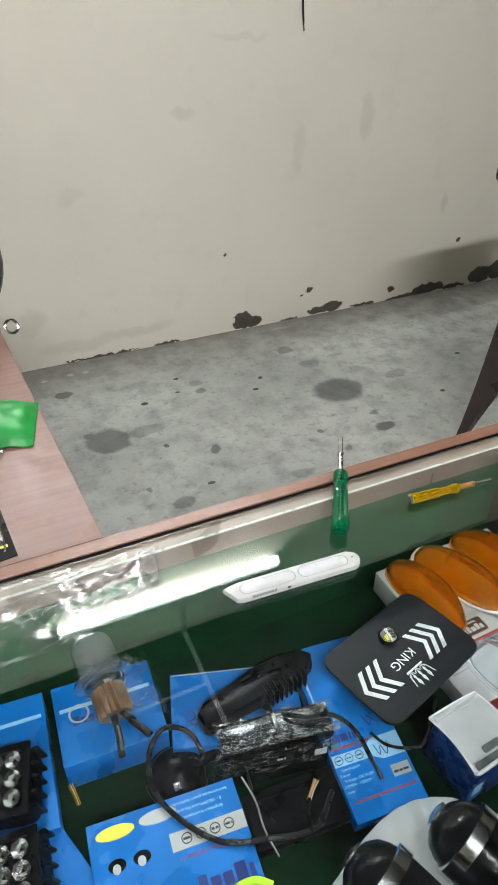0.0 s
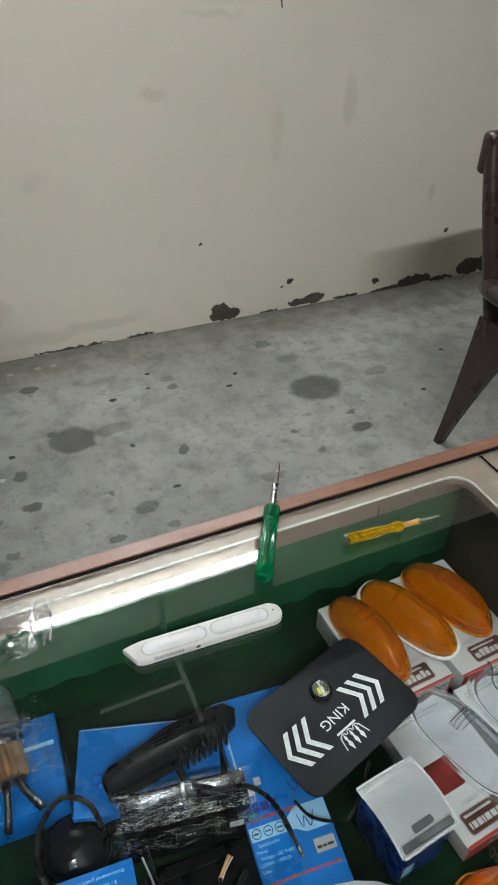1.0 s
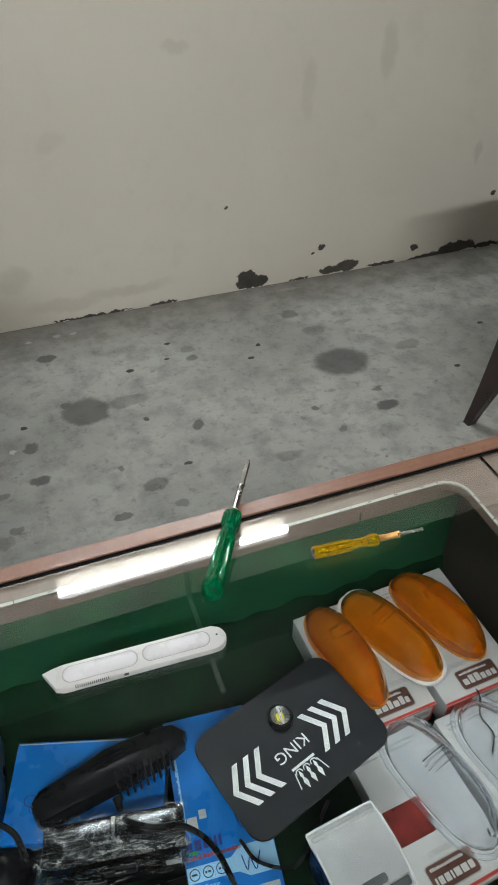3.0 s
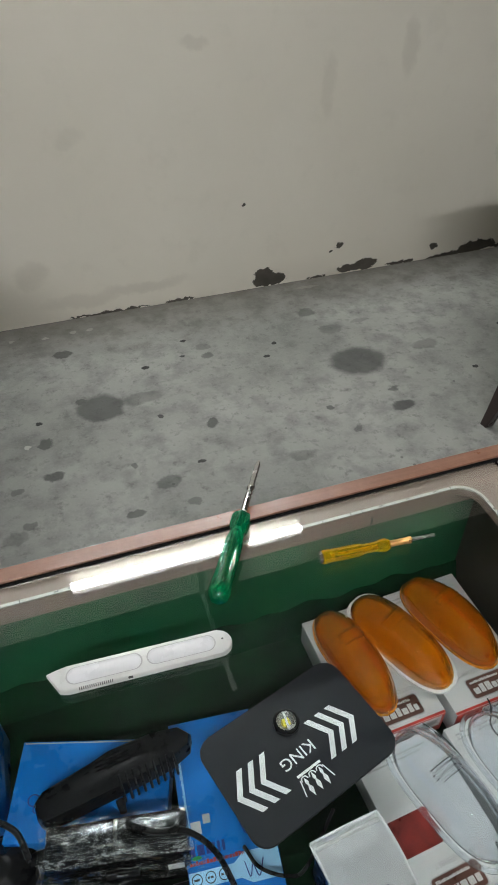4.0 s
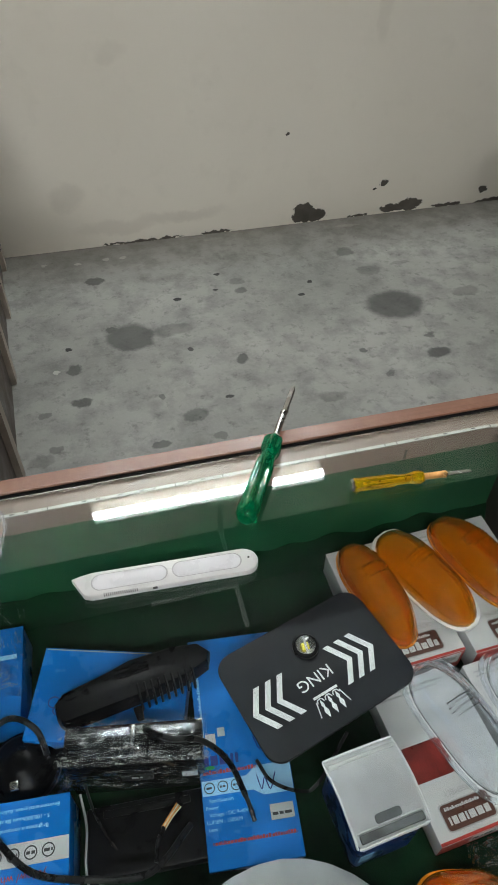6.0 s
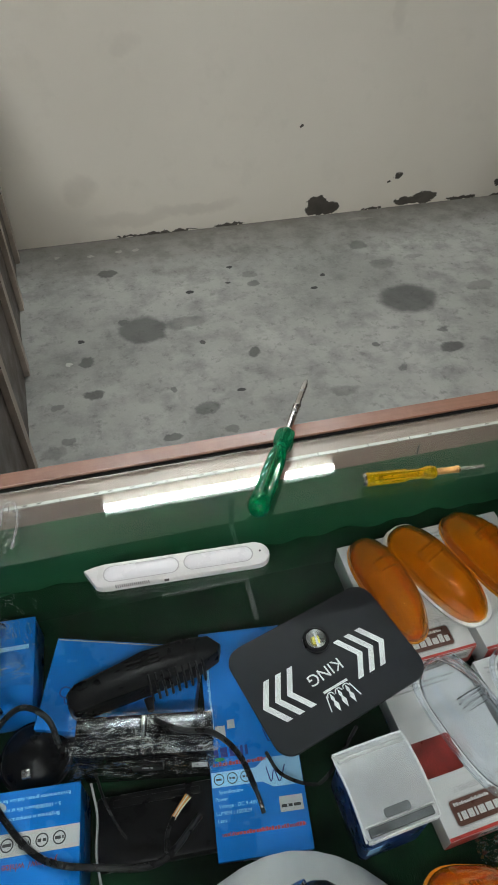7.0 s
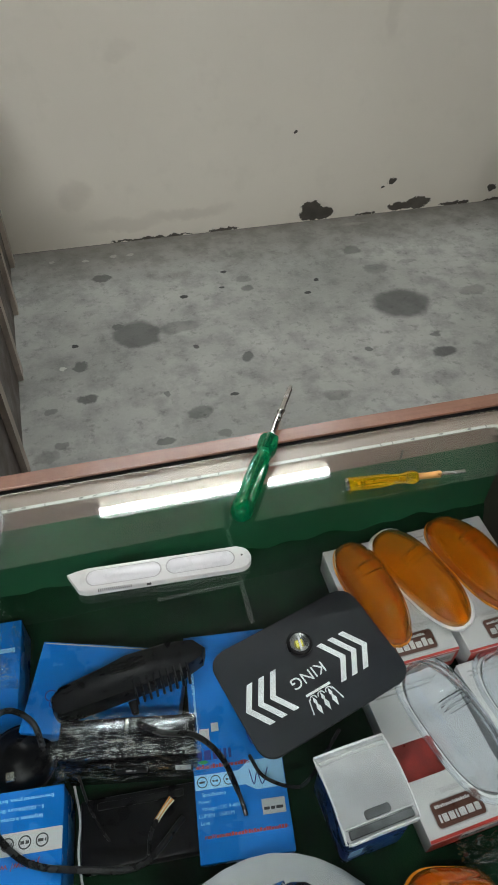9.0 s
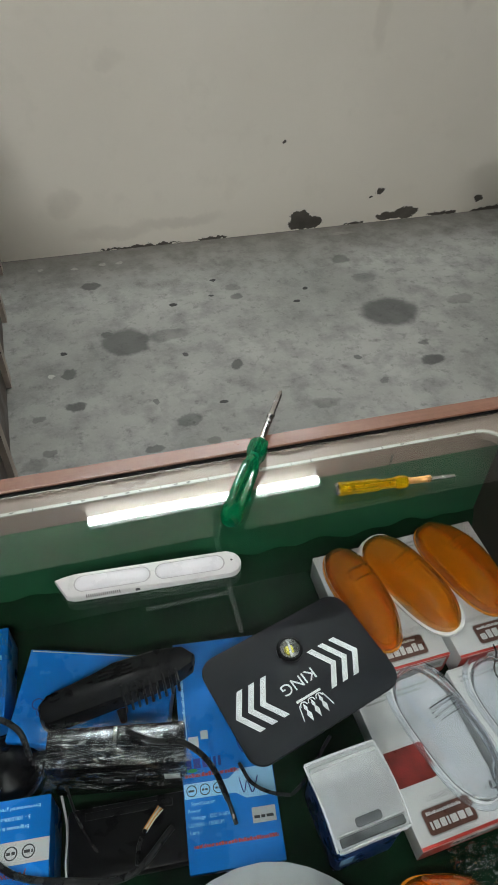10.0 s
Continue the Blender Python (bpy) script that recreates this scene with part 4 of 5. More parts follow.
a = carton("light_carton", "bright blue carton of a fog light", 0.980, 1.520, 0.19, 0.118, BASE, 0.700, -17, M_BLUE, group="blue cartons")
part("ring_mark", lathe([(0.006, 0), (0.0075, 0), (0.0075, 0.0004), (0.006, 0.0004), (0.006, 0)], 24, pose(-0.068, -0.012, 0.046)), M_NAVY, a, "dark ring emblem")
part("ring_mark", lathe([(0.004, 0), (0.0055, 0), (0.0055, 0.0004), (0.004, 0.0004), (0.004, 0)], 24, pose(-0.062, -0.022, 0.0462)), M_NAVY, a, "dark ring emblem")
part("sticker", box(0.05, 0.088, -0.05, -0.034, 0.046, 0.0465), M_LIGHTBLUE, a, "pale sticker")
part("flap_edge", box(-0.093, 0.093, 0.0565, 0.0578, 0.040, 0.0464), M_POST, a, "brown cut edge of the board")

b = carton("light_carton", "long blue carton with printed specification and handwriting", 1.127, 1.431, 0.106, 0.258, BASE + 0.013, BASE + 0.043, -6, M_BLUE, tip=5.5, group="blue cartons")
HB, OY = 0.030, -0.0525                # its top, and the middle of its printed end
part("maker_print", bars(-0.050, -0.004, OY + 0.036, HB, 0.015, 3, letters=True), M_NAVY, b, "navy bars of print")
part("leaf_mark", prism([(-0.041 + 0.006 * math.cos(q), OY + 0.0265 + 0.0022 * math.sin(q)) for q in [k * math.pi / 6 for k in range(12)]], HB, HB + 0.0004), M_GREENPACK, b, "green leaf mark")
part("red_line", bars(-0.050, 0.020, OY + 0.0215, HB, 0.0045, 9, letters=True), M_RED, b, "red line of print")
part("pale_band", prism([(-0.0525, OY + 0.013), (0.0, OY + 0.013), (0.012, OY + 0.022), (0.0525, OY + 0.022), (0.0525, OY - 0.010), (0.018, OY - 0.010), (0.006, OY - 0.003), (-0.0525, OY - 0.003)], HB, HB + 0.0004), M_LIGHTBLUE, b, "pale blue band")
for k in range(3):
    x = -0.044 + 0.0155 * k
    part("round_mark", lathe([(0.0052, 0), (0.0062, 0), (0.0062, 0.0004), (0.0052, 0.0004), (0.0052, 0)], 20, pose(x, OY + 0.005, HB + 0.0005)), M_INK, b, "small round mark")
    part("mark_print", bars(x - 0.0035, x + 0.0035, OY + 0.005, HB + 0.0005, 0.0022, k + 30), M_INK, b)
for k, words in enumerate(("Specification", "Power", "Voltage : DC 9-48V", "LUMEN : 1500LM", "Lens")):
    lettering(words, 0.0056, M_LIGHTBLUE, b, pose(-0.050 + 0.0014 * len(words), OY - 0.0085 - 0.0072 * k, HB + 0.0003), "specification", "pale line of print")
part("bottom_line", bars(-0.046, 0.050, OY - 0.051, HB, 0.004, 46, letters=True), M_RED, b)
part("price_sticker", box(0.022, 0.049, OY - 0.037, OY - 0.021, HB, HB + 0.0004), M_CARTON, b, "white price sticker")
part("sticker_print", bars(0.024, 0.046, OY - 0.031, HB + 0.0004, 0.003, 7), M_INK, b)
part("handwriting", sweep([(0.012, OY + 0.012, HB), (0.016, OY - 0.004, HB), (0.021, OY + 0.008, HB), (0.026, OY - 0.005, HB), (0.034, OY + 0.012, HB)], 0.0008, 6, 6), M_NAVY, b, "handwritten ink stroke")
part("handwriting", sweep([(0.014, OY + 0.055, HB), (0.020, OY + 0.040, HB), (0.027, OY + 0.050, HB), (0.020, OY + 0.054, HB), (0.034, OY + 0.040, HB)], 0.0008, 6, 6), M_NAVY, b, "handwritten ink stroke")
part("small_print", bars(-0.05, 0.05, 0, 0.0, 0.0036, 21, letters=True), M_LIGHTBLUE, b, "pale vertical print").matrix_local = pose(-0.046, 0.050, HB + 0.0002, 0, 0, 90)
part("silver_sticker", box(-0.043, -0.031, OY + 0.050, OY + 0.064, HB, HB + 0.0005), M_CARTON, b, "torn silvery sticker")
part("silver_sticker", box(-0.028, -0.019, OY + 0.060, OY + 0.070, HB, HB + 0.0005), M_CARTON, b, "torn silvery sticker")

e = carton("light_carton", "bright blue carton printed with two lamps and oval labels", 0.826, 1.352, 0.19, 0.135, BASE, 0.725, -5, M_BLUE, group="blue cartons")
ze = 0.071
part("yellow_oval", prism([(-0.062 + 0.024 * math.cos(q), 0.050 + 0.0085 * math.sin(q)) for q in [k * math.pi / 14 for k in range(28)]], ze, ze + 0.0004), M_YELLOW, e, "yellow oval label")
part("white_oval", prism([(-0.008 + 0.024 * math.cos(q), 0.052 + 0.0085 * math.sin(q)) for q in [k * math.pi / 14 for k in range(28)]], ze, ze + 0.0004), M_CARTON, e, "white oval label")
for k, words in enumerate(("Environmental green, fashion forward", "5 - 100,000hours life at least", "Brightness is comparable to")):
    lettering(words, 0.0056, M_LIGHTBLUE, e, pose(0.042, 0.058 - 0.0095 * k, ze + 0.0003, 0, 0, 180), "slogan", "pale line of print")
part("white_band", box(0.0, 0.095, 0.004, 0.026, ze, ze + 0.0004), M_CARTON, e, "white band")
for k in range(4):
    part("round_mark", lathe([(0.0055, 0), (0.0068, 0), (0.0068, 0.0004), (0.0055, 0.0004), (0.0055, 0)], 20, pose(0.02 + 0.018 * k, 0.015, ze + 0.0005)), M_INK, e, "small round mark")
    part("mark_print", bars(0.0155 + 0.018 * k, 0.0245 + 0.018 * k, 0.015, ze + 0.0005, 0.003, k + 70), M_INK, e)
lettering("yellow/ white +", 0.0105, M_RED, e, pose(0.04, -0.006, ze + 0.0003, 0, 0, 180), "red_line", "red line of print")
part("maker_print", bars(0.02, 0.088, -0.04, ze, 0.02, 78, letters=True), M_NAVY, e, "navy bars of print")
for k in range(2):
    px = -0.066 + 0.03 * k
    part("lamp_picture", prism([(px + 0.011 * math.cos(q), 0.012 + 0.008 * math.sin(q)) for q in [j * math.pi / 6 for j in range(12)]], ze, ze + 0.0004), M_BLACK, e, "printed picture of a lamp")
    part("lamp_picture", prism([(px - 0.001 + 0.005 * math.cos(q), 0.008 + 0.006 * math.sin(q)) for q in [j * math.pi / 6 for j in range(12)]], ze + 0.0003, ze + 0.0008), M_CARTON, e)

f = carton("light_carton", "bright blue carton under the clear led bulb", 0.804, 1.578, 0.145, 0.125, BASE, 0.712, -3, M_BLUE, group="blue cartons")
blue_print(f, 0.14, 0.105, 0.058, 61)
part("pale_band", box(-0.066, 0.066, 0.018, 0.024, 0.058, 0.0584), M_LIGHTBLUE, f)
part("ring_mark", lathe([(0.012, 0), (0.015, 0), (0.015, 0.0004), (0.012, 0.0004), (0.012, 0)], 28, pose(-0.04, 0.01, 0.0582)), M_CARTON, f, "round lamp emblem")
g2 = carton("light_carton", "bright blue carton behind the black lamp pods", 0.655, 1.555, 0.12, 0.20, BASE, 0.705, -4, M_BLUE, group="blue cartons")
part("pale_band", box(-0.055, 0.055, 0.06, 0.066, 0.051, 0.0514), M_LIGHTBLUE, g2)
g3 = carton("light_carton", "bright blue carton beneath the black lamp pods", 0.685, 1.405, 0.08, 0.10, BASE, 0.690, 20, M_BLUE, group="blue cartons")
tagged(link("lime_clip", sweep([(0.862, 1.276, 0.7305), (0.878, 1.288, 0.733), (0.903, 1.287, 0.733), (0.920, 1.275, 0.7305)], 0.0045, 10, 6), M_LIME), "lime green plastic clip lying on a blue carton", "clip")


# ---- black rubber flap ----
flap = thing("mud_flap", "black rubber mud flap with white chevrons and lettering", "mud flap", pose(1.2305, 1.4685, 0.7440, 0, 0, 16.5))
part("sheet", prism(rounded(0.211, 0.143, 0.021, 8), 0.0, 0.0045, 0.0015), M_RUBBER, flap)
zf = 0.0046
for s in (-1, 1):
    for k in range(3):
        x = s * (0.088 - 0.0165 * k) - 0.008
        w = 0.0078
        v0 = -0.010
        pts = [(x, v0), (x - s * 0.017, v0 + 0.028), (x - s * (0.017 + w), v0 + 0.028), (x - s * w, v0), (x - s * (0.017 + w), v0 - 0.026), (x - s * 0.017, v0 - 0.026)]
        part("chevron", prism(pts if s < 0 else pts[::-1], zf - 0.0003, zf + 0.0004), M_PRINT, flap, "white printed chevron", False)
lettering("KING", 0.0205, M_PRINT, flap, pose(-0.008, -0.008, zf + 0.0002, 0, 0, 183), "lettering", "white printed word")
part("emblem_bar", box(-0.024, 0.010, -0.0305, -0.0275, zf - 0.0003, zf + 0.0004), M_PRINT, flap)
for k in range(3):
    x, y0 = -0.018 + 0.011 * k, -0.0065
    part("emblem_arch", sweep([(x - 0.0045, y0 - 0.030, zf), (x - 0.003, y0 - 0.0265, zf), (x, y0 - 0.0255, zf), (x + 0.003, y0 - 0.0265, zf), (x + 0.0045, y0 - 0.030, zf)], 0.0007, 6, 4), M_PRINT, flap)
    part("emblem_spike", prism([(x + a, y0 + b) for a, b in ((0, -0.0265), (-0.0022, -0.033), (-0.0008, -0.036), (-0.003, -0.041), (0, -0.050), (0.003, -0.041), (0.0008, -0.036), (0.0022, -0.033))], zf - 0.0003, zf + 0.0004), M_PRINT, flap, "white printed spike", False)
for s in (-1, 1):
    part("emblem_line", sweep([(-0.007 + s * 0.0165, -0.034, zf), (-0.007 + s * 0.021, -0.052, zf)], 0.0008, 6, 1), M_PRINT, flap)
for k in range(9):
    part("edge_nub", box(-0.055 + 0.012 * k, -0.050 + 0.012 * k, -0.0722, -0.0705, 0.0005, 0.0042, 0.0005, 1), M_RUBBER, flap)
led = thing("button_light", "clear round led light seated in the rubber flap", "light", pose(1.2265, 1.4995, 0.7487))
part("seat_ring", lathe([(0.0125, 0), (0.0165, 0), (0.0165, 0.004), (0.0145, 0.006), (0.0125, 0.006), (0.0125, 0)], 36), M_BLACK, led, "black ring")
part("lens_dome", lathe([(0, 0.0005), (0.0122, 0.0005), (0.0122, 0.006), (0.0105, 0.0105), (0.007, 0.0135), (0.003, 0.0146), (0, 0.0147)], 32), M_CLEAR, led, "clear dome").visible_shadow = False
part("reflector", lathe([(0.002, 0.0012), (0.011, 0.0045), (0.0113, 0.005), (0.0113, 0.0008), (0.002, 0.0008), (0.002, 0.001)], 32), M_STEEL, led, "bright reflector")
part("chip", box(-0.003, 0.003, -0.003, 0.003, 0.0012, 0.003, 0.0004), M_YELLOW, led, "yellow led chip")
part("lens_bar", box(-0.001, 0.001, -0.010, 0.010, 0.004, 0.006), M_WHITE, led)
flap_wire = tagged(link("black_wire", sweep([(1.138, 1.40, 0.7005), (1.148, 1.372, 0.706), (1.175, 1.352, 0.713), (1.198, 1.355, 0.712), (1.25, 1.40, 0.712)], 0.0022, 8, 8), M_CABLE), "black wire looping out from under the rubber flap", "wire")


# ---- blue work light with a white lens ----
wl = thing("work_light", "blue box-shaped light with a curved white translucent lens", "light", pose(1.249, 1.3225, BASE, 0, 0, 5))
part("housing", box(-0.038, 0.038, -0.045, 0.042, 0, 0.086, 0.006), M_HOUSING, wl, "dark blue body")
def barrel(u, v):
    return 0.096 + 0.010 * (1 - v * v) - 0.002 * u * u
lens_bm = bmesh.new()
rows = []
for j in range(25):
    v = 2 * j / 24 - 1
    w = 0.0435 * (1 - 0.10 * max(0, abs(v) - 0.8) / 0.2) * (1 + 0.03 * v)
    rows.append([lens_bm.verts.new((w * u, 0.0475 * v, barrel(u, v))) for u in [2 * i / 16 - 1 for i in range(17)]])
for r1, r2 in zip(rows, rows[1:]):
    for k in range(16):
        lens_bm.faces.new((r1[k], r1[k + 1], r2[k + 1], r2[k]))
bmesh.ops.solidify(lens_bm, geom=lens_bm.faces[:], thickness=0.009)
part("lens", lens_bm, M_DIFF, wl, "white curved lens")
for s in (-1, 1):
    part("rim", sweep([(s * 0.0425, 0.0445 * v, barrel(1, v) + 0.001) for v in (-1, -0.6, 0, 0.6, 1)], 0.0013, 8, 6), M_DIFF, wl, "thin white rim")
part("rim", sweep([(0.0425 * u, 0.0455, barrel(u, 0.96) + 0.001) for u in (-1, -0.5, 0, 0.5, 1)], 0.0014, 8, 6), M_DIFF, wl, "thin white rim")
part("rim", sweep([(0.041 * u, -0.0455, barrel(u, 0.96) + 0.001) for u in (-1, -0.5, 0, 0.5, 1)], 0.0014, 8, 6), M_DIFF, wl, "thin white rim")
# soft shade below the upper edge, put in as a grey strip
part("upper_shade_strip", box(-0.040, 0.040, 0.0335, 0.0395, 0.096, 0.1015, 0.002), M_GROOVE, wl, "pale grey strip for the soft shade under the lens edge")
part("lower_window", box(-0.037, 0.037, -0.0425, -0.034, 0.094, 0.1020, 0.0012), M_WINDOW, wl, "smoky clear strip")
part("lower_step", box(-0.039, 0.039, -0.0335, -0.0318, 0.096, 0.1036, 0.0006), M_CARTON, wl)
part("sensor", prism(rounded(0.030, 0.009, 0.003, 4, 0.0, -0.0265), 0.098, 0.1042), M_WINDOW, wl, "dark sensor under the lens")
part("sticker", box(-0.034, -0.018, -0.0457, -0.0452, 0.03, 0.055), M_LIGHTBLUE, wl)


# ---- finned black lamp ----
fin = thing("finned_lamp", "black finned led lamp body lying across a blue carton", "lamp", pose(1.012, 1.518, 0.7015, 0, 0, 5) @ Matrix.Diagonal((1.0, 0.84, 0.9, 1)))
outline = [(-0.095, -0.022), (-0.088, -0.032), (0.0, -0.026), (0.066, -0.020), (0.094, -0.008), (0.100, 0.006), (0.088, 0.024), (0.055, 0.032), (0.0, 0.028), (-0.085, 0.012), (-0.096, 0.0)]
part("body", prism(outline, 0.006, 0.040, 0.008), M_BLACK, fin)
part("base_plate", prism([(x * 0.9, y * 0.85) for x, y in outline], 0.0, 0.006), M_BLACK, fin)
for k in range(9):
    x = 0.002 + 0.0085 * k
    part("cooling_fin", box(x, x + 0.0032, -0.037 + 0.0008 * k, -0.010, 0.006, 0.041, 0.0012, 1), M_BLACK, fin, "black cooling fin")
for k in range(3):
    part("vent_bar", box(-0.02, 0.022, 0.004 + 0.006 * k, 0.0065 + 0.006 * k, 0.0402, 0.042, 0.0006, 1), M_BLACKGLOSS, fin)
part("cable_gland", cone(0.006, 0.004, 0.018, pose(-0.002, -0.038, 0.024, 90, 0, 0), 14), M_BLACK, fin)
tagged(link("lamp_cable", sweep([(1.013, 1.462, 0.7265), (1.022, 1.44, 0.7645), (1.045, 1.425, 0.7655), (1.078, 1.415, 0.764), (1.103, 1.393, 0.742), (1.116, 1.362, 0.706), (1.120, 1.340, 0.6935)], 0.0034, 10, 10, taper=lambda s: 1 if s < 0.82 else 0.75), M_CABLE), "black cable of the finned lamp lying over cartons", "cable")


# ---- wrapped black light bar ----
bar = thing("wrapped_light", "black led light bar in clear shrink wrap", "light", pose(1.003, 1.437, BASE, 0, 0, -10.0) @ Matrix.Diagonal((1, 0.78, 1, 1)))
part("body", box(-0.078, 0.078, -0.028, 0.028, 0, 0.098, 0.004), M_BLACKGLOSS, bar)
part("lens_panel", box(-0.072, 0.072, -0.023, 0.023, 0.098, 0.1, 0.0008), M_BLACKGLOSS, bar, "glossy dark reflector panel")
for k in range(2):
    part("reflector_cup", box(-0.070 + 0.073 * k, -0.003 + 0.073 * k, -0.021, 0.021, 0.1, 0.1016, 0.0015), M_DARKMIRROR, bar, "smoked mirror reflector cup")
part("divider", box(-0.0025, 0.0025, -0.023, 0.023, 0.1, 0.104, 0.001), M_CHROME, bar)
part("clip", box(-0.016, 0.020, -0.034, -0.028, 0.050, 0.070, 0.002), M_BLACK, bar)
part("clip_print", bars(-0.004, 0.008, 0, 0, 0.004, 4), M_PRINT, bar).matrix_local = pose(0.0, -0.0342, 0.062, 90, 0, 0)
part("side_print", box(0.052, 0.070, -0.0286, -0.0281, 0.040, 0.055), M_PRINT, bar, "white bar of print")
def wrap(u, v):
    return 0.1055 + 0.003 * noise.noise((u * 5, v * 3, 7)) + 0.002 * noise.noise((u * 14, v * 10, 3)) + 0.001 * noise.noise((u * 30, v * 22, 3)) - 0.004 * max(0, abs(v) - 0.8) * 5
part("wrap_top", sheet(0.168, 0.064, 40, 20, wrap), M_FILM, bar, "shiny clear wrap").visible_shadow = False
front = sheet(0.166, 0.046, 40, 18, lambda u, v: 0.004 * noise.noise((u * 4, v * 4, 5)) + 0.0025 * noise.noise((u * 11, v * 9, 2)))
ob = part("wrap_front", front, M_FILM, bar, "crumpled clear wrap")
ob.matrix_local, ob.visible_shadow = pose(0, -0.036, 0.066, 84, 0, 0), False
for k in range(26):
    part("seal_tooth", box(-0.078 + 0.006 * k, -0.075 + 0.006 * k, -0.033, -0.029, 0.1035, 0.1055, 0.0006, 1), M_FILM, bar)
for s in (-1, 1):
    tail = sheet(0.03, 0.05, 10, 14, lambda u, v: 0.006 * noise.noise((u * 3 + s, v * 4, 8)))
    ob = part("wrap_tail", tail, M_FILM, bar, "twisted end of the wrap")
    ob.matrix_local, ob.visible_shadow = pose(s * 0.083, -0.03, 0.062, 70, 0, s * 60), False
# black block put where only deep shade lies between the cartons
low = thing("shade_block", "black block standing in for the shade between cartons", "housing", pose(1.003, 1.365, BASE, 0, 0, -4))
part("body", box(-0.07, 0.07, -0.04, 0.035, 0, 0.022, 0.005), M_BLACK, low)
part("rib", box(-0.05, 0.05, 0.02, 0.028, 0.022, 0.025, 0.001), M_BLACK, low)
ends = thing("wire_ends", "bare cable end with white and orange wires", "wire", pose(1.030, 1.372, 0.6765, 0, 0, 42) @ Matrix.Scale(0.75, 4))
for k, mat in enumerate((M_WIREW, M_WIREO, M_WIREW, M_WIREO)):
    part("wire", sweep([(-0.02, 0.002 * k - 0.003, 0.002), (0.0, 0.002 * k - 0.003, 0.006), (0.018, 0.0028 * k - 0.005, 0.007 + 0.001 * (k % 2))], 0.0011, 6, 5), mat, ends)
part("sheath", sweep([(-0.06, -0.02, 0.003), (-0.04, -0.006, 0.004), (-0.018, 0, 0.005)], 0.0034, 8, 6), M_CABLE, ends)
tagged(link("looped_cable", sweep([(1.05, 1.355, 0.69), (1.0, 1.315, 0.715), (0.94, 1.322, 0.7285), (0.885, 1.342, 0.7295), (0.848, 1.385, 0.7295), (0.828, 1.43, 0.735), (0.835, 1.475, 0.742), (0.865, 1.502, 0.742), (0.895, 1.485, 0.738), (0.905, 1.455, 0.72)], 0.0036, 10, 10), M_CABLE),
       "long black cable looped over a blue carton", "cable")
tagged(link("black_wire", sweep([(0.945, 1.41, 0.74), (0.95, 1.385, 0.70), (0.965, 1.355, 0.675), (0.985, 1.335, 0.664)], 0.0016, 8, 8), M_CABLE), "thin black wire beside the wrapped light", "wire")
# added strip that stands for the carton's own pale right edge
tagged(link("carton_edge_strip", sweep([(0.938, 1.405, 0.7275), (0.942, 1.37, 0.7275), (0.938, 1.335, 0.7275), (0.941, 1.30, 0.7275)], 0.0013, 6, 6), M_GREYINK), "thin grey strip standing for the pale side edge of a blue carton", "strip")


# ---- horn, bulb, pods ----
horn = thing("horn", "round black electric horn standing between cartons", "horn", pose(0.868, 1.468, BASE))
part("bell", lathe([(0, 0), (0.030, 0), (0.038, 0.006), (0.041, 0.018), (0.037, 0.030), (0.030, 0.036), (0.022, 0.038), (0.016, 0.044), (0.010, 0.046), (0, 0.046)], 40), M_BLACK, horn)
part("rim", lathe([(0.0405, 0.013), (0.0435, 0.014), (0.0435, 0.020), (0.0405, 0.021), (0.0405, 0.013)], 40), M_BLACK, horn)
part("bracket", box(0.02, 0.07, -0.008, 0.008, 0.03, 0.034, 0.001), M_BLACK, horn)
part("terminal", box(-0.012, -0.002, -0.03, -0.02, 0.036, 0.044, 0.001), M_STEEL, horn)

bulb = thing("led_bulb", "led headlight bulb with copper heat sink in a clear cup", "bulb", lying(0.812, 1.548, 0.7395, 0.806, 1.635, 0.757) @ Matrix.Scale(1.2, 4))
part("heat_sink", fluted([(0.018, 0, 0.3), (0.021, 0.003, 1), (0.021, 0.032, 1), (0.019, 0.036, 0.3)], 16, 0.005, 96), M_COPPER, bulb, "copper finned heat sink")
part("collar", lathe([(0, 0.034), (0.021, 0.034), (0.025, 0.037), (0.025, 0.042), (0.016, 0.044), (0, 0.044)], 36), M_STEEL, bulb)
part("emitter", box(-0.004, 0.004, -0.002, 0.002, 0.044, 0.078, 0.001), M_STEEL, bulb)
cup = lathe([(0.024, 0.040), (0.026, 0.055), (0.026, 0.090), (0.023, 0.098), (0.0, 0.099), (0.0, 0.0975), (0.022, 0.0965), (0.0245, 0.090), (0.0245, 0.055), (0.0225, 0.040), (0.024, 0.040)], 36)
part("cup", cup, M_CLEAR, bulb, "clear plastic cup").visible_shadow = False
part("flange", lathe([(0.024, 0.046), (0.036, 0.047), (0.036, 0.0495), (0.024, 0.050), (0.024, 0.046)], 36), M_CLEAR, bulb).visible_shadow = False
part("cable_stub", sweep([(0.004, 0.003, 0.004), (0.006, 0.012, -0.022), (0.012, 0.018, -0.05)], 0.0042, 10, 6), M_CABLE, bulb)
part("cable_stub", sweep([(-0.006, 0.003, 0.004), (-0.014, 0.012, -0.020), (-0.024, 0.018, -0.042)], 0.0042, 10, 6), M_CABLE, bulb)
wrap_bag = thing("clear_bag", "loose clear plastic bag round the led bulb", "bag", pose(0.828, 1.600, 0.7125))
part("film", sheet(0.11, 0.13, 26, 26, lambda u, v: 0.066 * (1 - u ** 4) * (1 - 0.7 * v ** 4) + 0.006 * noise.noise((u * 3, v * 3, 21)) + 0.003), M_SACHET, wrap_bag, "crinkled clear film").visible_shadow = False
